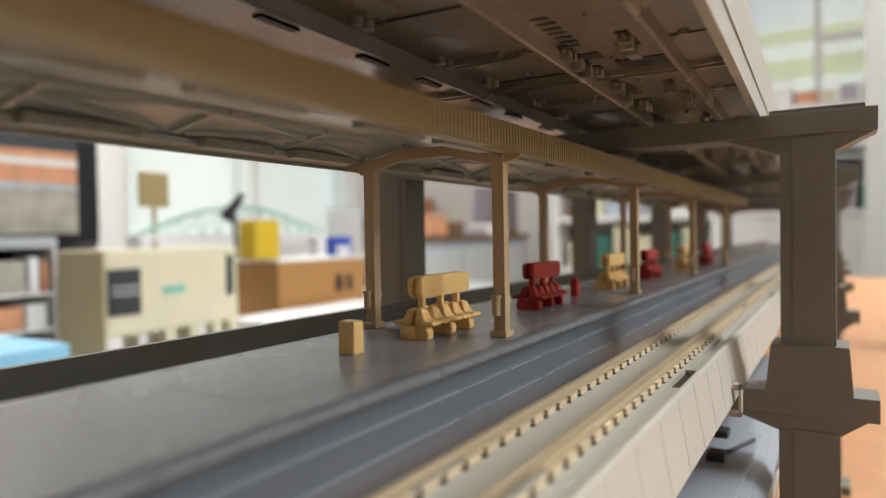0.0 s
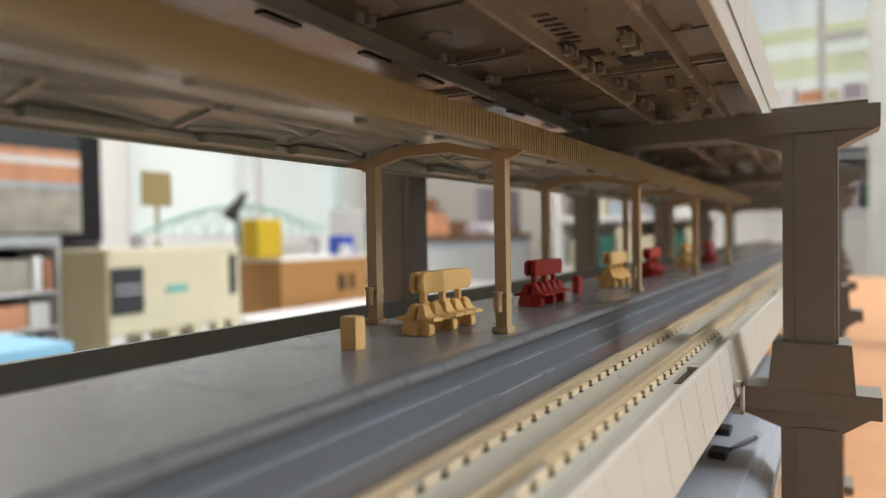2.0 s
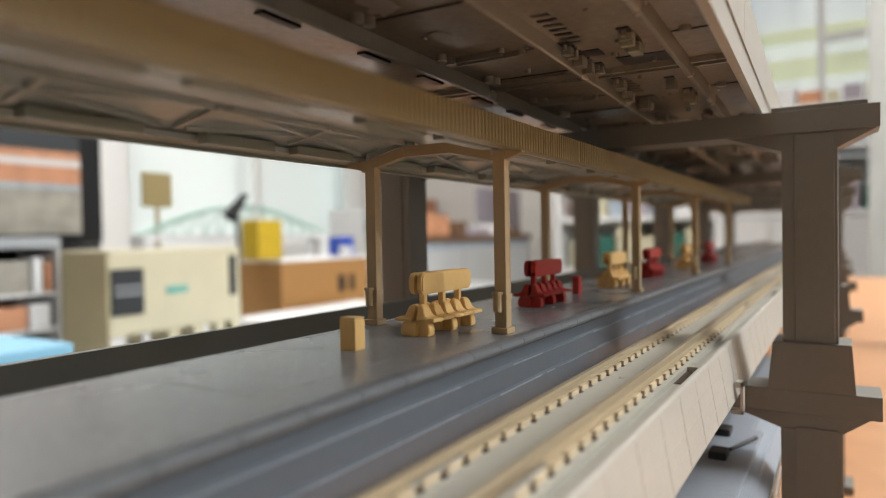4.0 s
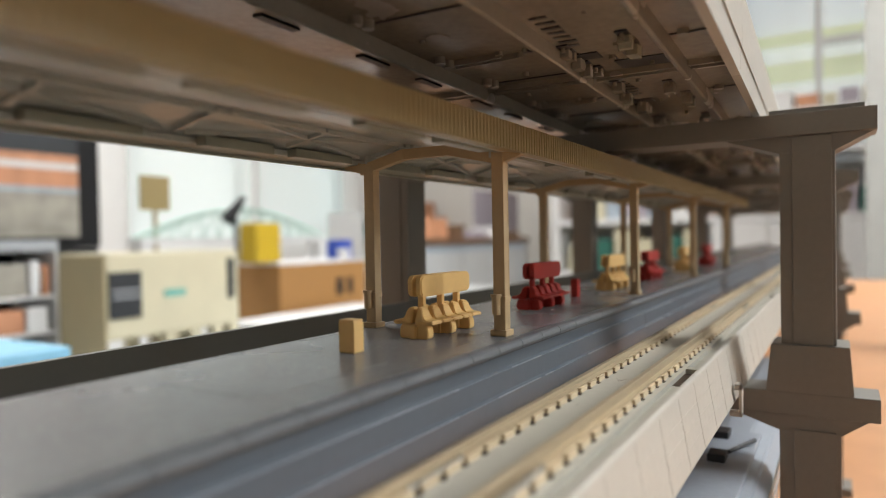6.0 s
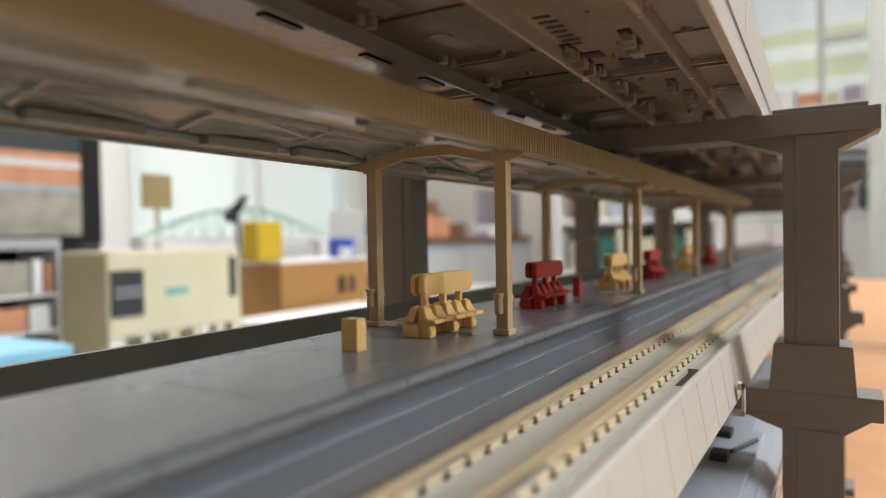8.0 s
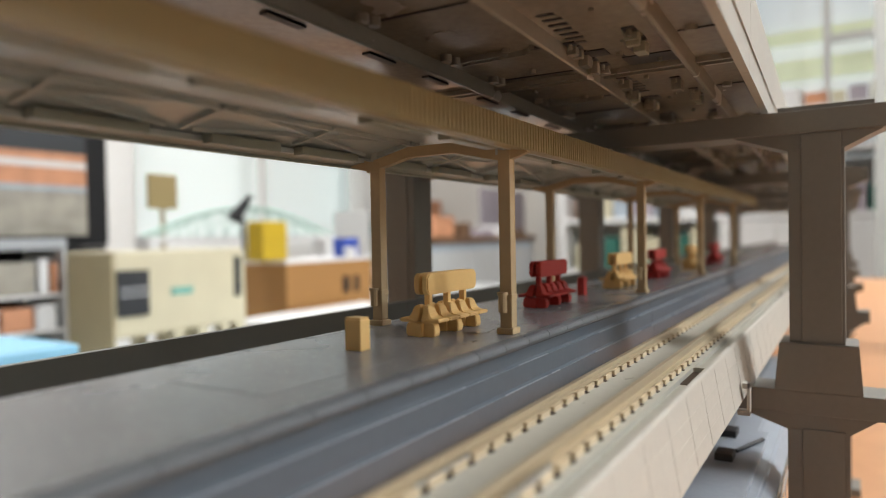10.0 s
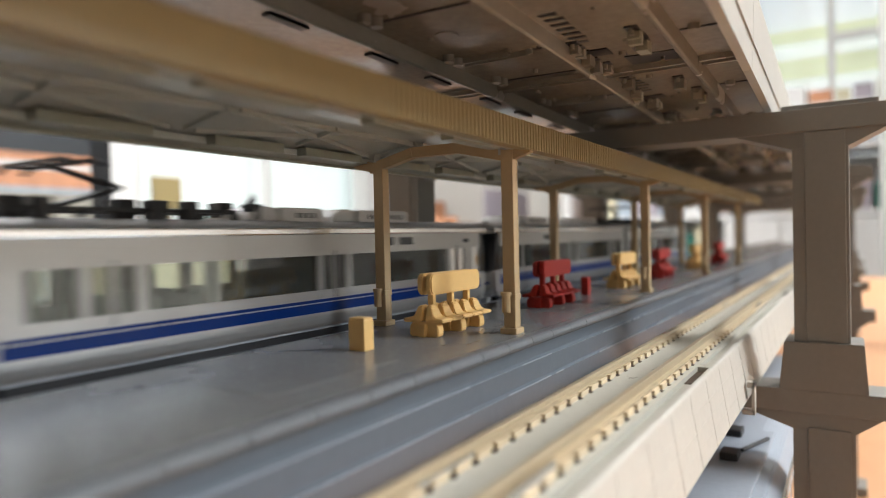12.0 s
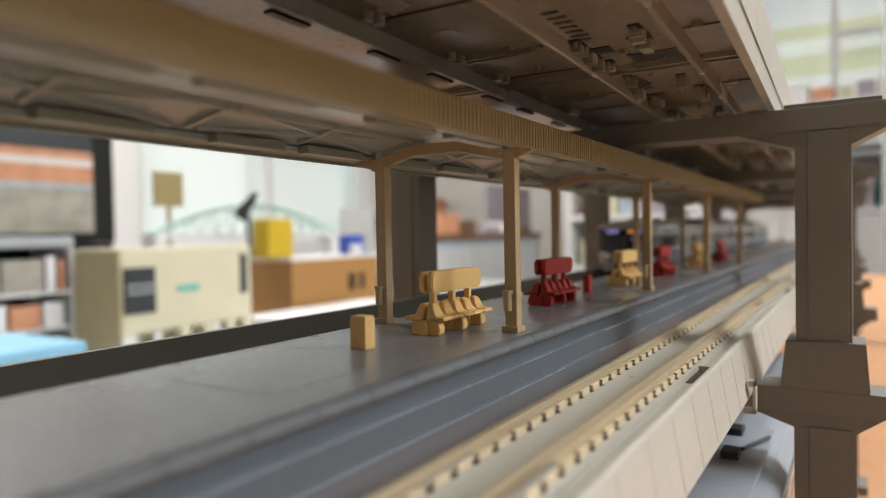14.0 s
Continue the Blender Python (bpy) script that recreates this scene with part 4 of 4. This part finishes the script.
def cardboard_box(x, y, z, w, d, h, label, marks=True):
    t = thing("cardboard_box", x, y, z, label, "box")
    part("body", one(-w / 2, w / 2, -d / 2, d / 2, 0, h, bevel=2), M_CARD, t)
    part("flap", one(-w / 2 + 3, -1, -d / 2 + 3, d / 2 - 3, h, h + 3), M_CARD, t)
    part("flap", one(1, w / 2 - 3, -d / 2 + 3, d / 2 - 3, h, h + 3), M_CARD, t)
    if marks:
        part("printed_mark", one(w * 0.12, w * 0.2, -d / 2 - 1.2, -d / 2 + 0.2, h * 0.45, h * 0.75), M_BLACK, t)
        part("printed_mark", one(w * 0.26, w * 0.32, -d / 2 - 1.2, -d / 2 + 0.2, h * 0.45, h * 0.75), M_BLACK, t)


cardboard_box(1155, 1062, -185, 290, 124, 130, "brown cardboard box with a white sheet on it")
solid("paper_sheet", one(-143, 150, -60, 62, 0, 6, bevel=2), M_PAPER, 1155, 1062, -51.8, "white papers lying on a cardboard box", "paper")
solid("yellow_case", one(-36, 36, -25, 25, 0, 84, bevel=6), M_YBOX, 1018, 1062, -45.6, "bright yellow plastic case standing on papers", "case")
solid("white_tray", one(-200, 260, -150, 120, 0, 40, bevel=8), M_PAPER, 900, 680, -185, "white paper tray on the work table", "tray")
solid("blue_folder", one(-180, 30, -60, 60, 0, 20, bevel=3), M_SKYBLUE, 285, 610, -104, "light blue folder on a stack of boxes", "folder")
solid("flat_box", one(-190, 34, -70, 70, 0, 81, bevel=4), M_PAPER, 285, 612, -185, "pale flat box on the work table", "box")


def room_screen():
    t = thing("picture_frame", 640, 1330, -30, "black-framed poster board with orange and stone print", "poster")
    part("frame", one(-300, 190, 0, 40, 25, 330, bevel=4), M_BLACK, t)
    part("stone_print", one(-280, 142, -4, 0.5, 45, 132), M_STONE, t, "pale stone print")
    part("sky_print", one(-280, 142, -4, 0.5, 132.5, 143), M_PALEBLUE, t)
    part("orange_print", one(-280, 142, -4, 0.5, 143.5, 178), M_ORANGE, t, "orange print")
    part("white_print", one(-280, 142, -4, 0.5, 178.5, 191), M_PAPER, t)
    part("orange_print", one(-280, 142, -4, 0.5, 191.5, 207), M_ORANGE, t, "orange print")
    part("dark_print", one(-280, 142, -4, 0.5, 207.5, 320), M_VENT, t)
    for x in (-240, 110):
        part("leg", one(x, x + 26, 5, 35, -155, 25.5), M_BLACK, t)
    part("shelf_bar", one(-290, 160, -40, 38, -8, 24.5, bevel=3), M_BLACK, t)


room_screen()


def display_rack():
    t = thing("display_rack", 415, 940, -185, "white open rack with a grey top, full of boxes", "rack")
    part("top_board", one(-120, 84, -45, 60, 177, 191, bevel=2), M_ROOF, t, "grey top board")
    for v in (0, 68, 115):
        part("board", one(-116, 80, -42, 58, v, v + 4, bevel=1), M_PAPER, t)
    for x in (-120, 80.5):
        part("upright", one(x, x + 3.5, -42, 58, 0, 176.5), M_PAPER, t)
    part("back_panel", one(-116, 80, 58.5, 61, 4, 176.5), M_VENT, t, "dark back panel")


display_rack()


def model_box(x, z, w, h, d, mat, label):
    solid("model_box", one(-w / 2, w / 2, 0, d, 0, h, bevel=2.5), mat, x, 903, z, label, "box", "boxes on the rack")


for x, z, w, h, d, m, lab in (
        (330, -65.8, 46, 40, 60, M_STONE, "pale grey model box on a rack board"), (382, -65.8, 52, 36, 70, M_PAPER, "white model box on a rack board"),
        (437, -65.8, 50, 42, 60, M_STONE, "pale grey model box on a rack board"), (472, -65.8, 13, 46, 40, M_PAPER, "upright white card box on a rack board"),
        (486, -65.8, 8, 40, 40, M_ORANGE, "narrow orange card box on a rack board"),
        (330, -112.8, 50, 36, 60, M_ORANGE, "orange-printed model box on a rack board"), (388, -112.8, 56, 34, 60, M_PAPER, "white model box on a rack board"),
        (439, -112.8, 38, 30, 60, M_ORANGE, "orange-printed model box on a rack board"), (474, -112.8, 26, 32, 50, M_PAPER, "white model box on a rack board"),
        (335, -180.8, 60, 50, 60, M_PAPER, "white model box on a rack board"), (402, -180.8, 62, 56, 60, M_CREAM, "cream model box on a rack board"),
        (465, -180.8, 50, 52, 60, M_PAPER, "white model box on a rack board")):
    model_box(x, z, w, h, d, m, lab)
solid("white_box", one(-190, 190, -50, 45, 0, 37, bevel=4), M_PAPER, 1040, 935, -185, "low white box lying before a cardboard box", "box")
solid("blue_case", one(-24, 30, -18, 20, 0, 46, bevel=4), M_BSTUFF, 1262, 1050, -45.6, "blue plastic case standing on papers", "case")
bm = bmesh.new()
rod(bm, (0, 0, 0), (0, 0, 24), 12, 20, 16)
solid("white_cup", bm, M_PAPER, 1240, 1018, -45.6, "white cup standing on papers", "cup")


def arch_bridge():
    t = thing("model_bridge", 1200, 1320, -48, "pale green model arch bridge", "model bridge", "")
    for yy in (-18, 18):
        pts = [(-290 + 580 * k / 12, 60 + 70 * math.sin(math.pi * k / 12)) for k in range(13)]
        for (a, b), (c, d) in zip(pts, pts[1:]):
            bm = bmesh.new()
            bar(bm, (a, yy, b), (c, yy, d), 5, 6)
            part("arch_member", bm, M_PGREEN, t)
        for a, b in pts[1:-1]:
            bm = bmesh.new()
            bar(bm, (a, yy, 54), (a, yy, b), 2.5, 2.5)
            part("hanger", bm, M_PGREEN, t)
        for (a, b), (c, d) in zip(pts[1:-1], pts[2:-1]):
            bm = bmesh.new()
            bar(bm, (a, yy, 56), (c, yy, d), 2, 2)
            part("diagonal", bm, M_PGREEN, t)
    part("bridge_deck", one(-300, 300, -24, 24, 46, 58), M_PAPER, t)
    for x in (-285, 285):
        part("support", one(x - 15, x + 15, -24, 24, -137, 46), M_PAPER, t)


arch_bridge()


def clip_stand():
    t = thing("desk_lamp", 1112, 1230, -185, "small black desk lamp", "lamp")
    part("base", one(-40, 40, -40, 40, 0, 12, bevel=3), M_BLACK, t)
    bm = bmesh.new()
    rod(bm, (0, 0, 12), (-10, 0, 235), 5)
    part("stem", bm, M_BLACK, t)
    bm = bmesh.new()
    rod(bm, (-34, 0, 236), (16, 0, 290), 17, 16, 7)
    part("shade", bm, M_BLACK, t)


clip_stand()


def wall_board(name, x, y, z, w, h, mat, label, cat):
    return solid(name, one(0, w, 0, 12, 0, h, bevel=2), mat, x, y, z, label, cat)


def sign_stand():
    t = thing("sign_stand", 1010, 1400, -185, "tan card sign on a thin stand", "sign")
    part("base", one(-30, 30, -25, 25, 0, 8, bevel=2), M_TAN, t)
    part("pole", one(-5, 5, -3, 3, 8, 262), M_TAN, t)
    part("board", one(-40, 40, -4, 4, 262, 345, bevel=2), M_TAN, t)


sign_stand()
solid("orange_box", one(0, 370, 0, 150, 0, 225, bevel=4), M_ORANGE, 3540, 2400, 16.2, "orange box on a far shelf", "box")
wall_board("folding_screen", 3184, 1700, -EYE * 1000, 560, EYE * 1000 + 258, M_LILAC, "grey-lilac folding screen standing on the floor", "screen")


def shelf(x, y, z0, w, d, levels, label, axis="x"):
    t = thing("storage_shelf", x, y, -EYE * 1000, label, "shelf", "storage shelves")
    top = z0 + EYE * 1000
    for sx in (0, w):
        part("upright", one(sx - 12, sx + 12, 0, d, 0, top + 40), M_PAPER, t)
    for lv in levels:
        part("board", one(12.5, w - 12.5, 0, d, lv + EYE * 1000 - 12, lv + EYE * 1000 + 6), M_PAPER, t)
    part("back_panel", one(12.5, w - 12.5, d, d + 8, 0, top + 40), M_WALL, t)
    r = random.Random(int(x))
    for lv in levels[:-1]:
        xx = 20.0
        while xx < (w - 90 if lv != 10 else 300):
            ww, hh = r.uniform(30, 85), r.uniform(70, 190)
            m = r.choice((M_DGREEN, M_DGREEN, M_PAPER, M_STONE, M_BSTUFF, M_VENT, M_CREAM, M_ORANGE))
            solid("stored_box", one(0, ww, 0, d * 0.7, 0, hh, bevel=3), m, x + xx, y + d * 0.1, lv + 6.2, "stored box on a shelf", "box", "boxes on the shelves")
            xx += ww + r.uniform(2, 14)


shelf(3080, 2380, 120, 880, 260, (-420, -180, 10, 120), "pale open shelf full of stored boxes")


def end_shelf():
    """Shelf at the far end of the room, facing the layout."""
    t = thing("storage_shelf", 3000, -330, -EYE * 1000, "white open shelf with dark green boxes below the window", "shelf", "storage shelves")
    E = EYE * 1000
    for sy in (0, 1500):
        part("upright", one(0, 300, sy - 14, sy + 14, 0, E + 500), M_PAPER, t)
    for lv in (-420, -180, 60, 320, 480):
        part("board", one(0, 300, 14.5, 1485.5, lv + E - 14, lv + E + 10), M_PAPER, t)
    part("back_panel", one(300, 308, 14.5, 1485.5, 0, E + 300), M_WALL, t)
    for k in range(3):
        part("door", one(-8, -0.5, 160 + k * 215, 370 + k * 215, E - 415, E + 40, bevel=2), M_PAPER, t, "white cabinet door")
    r = random.Random(3)
    for lv in (-420, -180, 60, 320, 480):
        yy = -300.0
        while yy < 1080:
            ww, hh = r.uniform(40, 110), r.uniform(90, 200) if lv < 300 else r.uniform(50, 120)
            m = r.choice((M_DGREEN, M_DGREEN, M_PAPER, M_PAPER, M_PALEBLUE, M_LILAC, M_CREAM, M_ORANGE)) if yy < 150 or yy > 500 else r.choice((M_PAPER, M_CREAM, M_PAPER, M_LILAC))
            solid("stored_box", one(0, 200, 0, ww, 0, hh, bevel=3), m, 3020, yy, lv + 10.2, "stored box on a shelf", "box", "boxes on the shelves")
            yy += ww + r.uniform(3, 16)


end_shelf()


def sideboard():
    t = thing("sideboard", 2680, 1520, -EYE * 1000, "pale sideboard with a dark brown top", "sideboard")
    E = EYE * 1000
    part("body", one(-520, 520, -110, 110, 0, E - 32, bevel=4), M_PALEBLUE, t)
    part("top", one(-535, 535, -120, 120, E - 31.8, E - 4, bevel=3), M_WOOD, t, "dark brown top board")
    for k in range(3):
        part("door", one(-510 + k * 343, -175 + k * 343, -118, -110.5, 60, E - 60, bevel=2), M_WTABLE, t)


sideboard()
for k, (w, h, m) in enumerate(((150, 86, M_ORANGE), (70, 60, M_WOOD), (150, 34, M_LILAC), (90, 52, M_PAPER), (110, 30, M_WOOD))):
    solid("stored_box", one(-w / 2, w / 2, -60, 60, 0, h, bevel=3), m, 2330 + k * 185, 1475, -3.8, "low box on the sideboard", "box", "boxes on the sideboard")
solid("room_curtain", one(0, 20, 0, 640, 0, 2300, bevel=5), M_CURTAIN, 2300, -700, -EYE * 1000, "pale curtain hanging beside the far shelf", "curtain")
solid("white_mug", one(-22, 22, -22, 22, 0, 60, bevel=10), M_PAPER, 640, -70, (TABLE - EYE) * 1000, "white cup on the layout table", "cup")

# ---- sleeper blocks, shared meshes ----
bm = bmesh.new()
box(bm, 0, 2.44, -1.12, 1.12, -2.2, -1.56)
ME_TIE = mesh_of(bm, "sleeper_block", M_TIE)
bm = bmesh.new()
box(bm, 2.46, 3.74, -0.75, 0.75, -2.2, -1.7)
ME_SEAT = mesh_of(bm, "rail_seat", M_TIE)
# dark brown pads paint the shade between and beside the blocks
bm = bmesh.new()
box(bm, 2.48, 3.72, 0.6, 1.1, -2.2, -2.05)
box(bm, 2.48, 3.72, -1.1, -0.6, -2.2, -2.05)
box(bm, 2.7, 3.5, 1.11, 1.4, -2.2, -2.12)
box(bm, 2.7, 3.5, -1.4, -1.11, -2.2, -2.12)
ME_GAP_SHADE = mesh_of(bm, "sleeper_gap_shade", M_HOLE_SHADE)
for trk, x0, count, rows in ((near_track, 26.0, 140, NEAR_ROWS), (far_track, 26.0, 75, FAR_ROWS)):
    for i in range(count):
        for yr, drop in rows:
            piece("sleeper_block", ME_TIE, trk, x0 + i * 3.76 + (0.4 if yr < 0 else -0.4), yr, 0)
            if trk == near_track:
                piece("rail_seat", ME_SEAT, trk, x0 + i * 3.76 + (0.4 if yr < 0 else -0.4), yr, 0)
                piece("sleeper_gap_shade", ME_GAP_SHADE, trk, x0 + i * 3.76 + (0.4 if yr < 0 else -0.4), yr, 0)
# mould marks on the deck
rng_mark = random.Random(11)
for k in range(26):
    xm, ym = 40 + rng_mark.uniform(0, 130), rng_mark.uniform(-2.2, 2.2)
    bm = bmesh.new()
    bar(bm, (xm, ym, DECK - RAIL), (xm + rng_mark.uniform(0.3, 2.2), ym + rng_mark.uniform(-0.8, 0.8), DECK - RAIL), rng_mark.uniform(0.12, 0.3), 0.09)
    part("mould_mark", bm, M_DECK, near_track)
# notches in the deck edge, their shade painted as dark plates
for xn in (94.5, 234.5):
    part("deck_notch_shade", one(xn, xn + 9.0, -6.2, -5.02, DECK - RAIL - 0.72, DECK - RAIL - 0.64), M_HOLE_SHADE, near_track, "dark plate painting the shade of a notch in the deck edge")
    part("deck_tab", one(xn + 9.2, xn + 11.0, -6.9, -5.02, DECK - RAIL - 0.7, DECK - RAIL + 0.02, bevel=0.1), M_DECK, near_track)
for xn in (124.0, 264.0):
    bm = bmesh.new()
    box(bm, xn - 1.0, xn + 1.0, -10.4, -9.2, -27.0 - RAIL, -26.0 - RAIL, bevel=0.1)
    box(bm, xn - 1.0, xn + 1.0, -10.4, -9.9, -31.5 - RAIL, -26.0 - RAIL, bevel=0.1)
    box(bm, xn - 1.0, xn + 1.0, -10.4, -8.4, -31.6 - RAIL, -30.8 - RAIL, bevel=0.1)
    part("side_clip", bm, M_GIRDER, near_track, "small hooked clip on the girder side")


# ---- movement ----
def motions():
    def nose(t):
        return 86.4 + 165.2 * (t - 10.5)

    times = [0.0, 0.1] + [float(k) for k in range(1, 14)] + [13.9, 14.0]
    for k, car in enumerate(CARS):
        walk(car, [(t, pose((nose(t) - k * PITCH) * MM, 78.5 * MM, EYE + RAIL * MM)) for t in times])


motions()
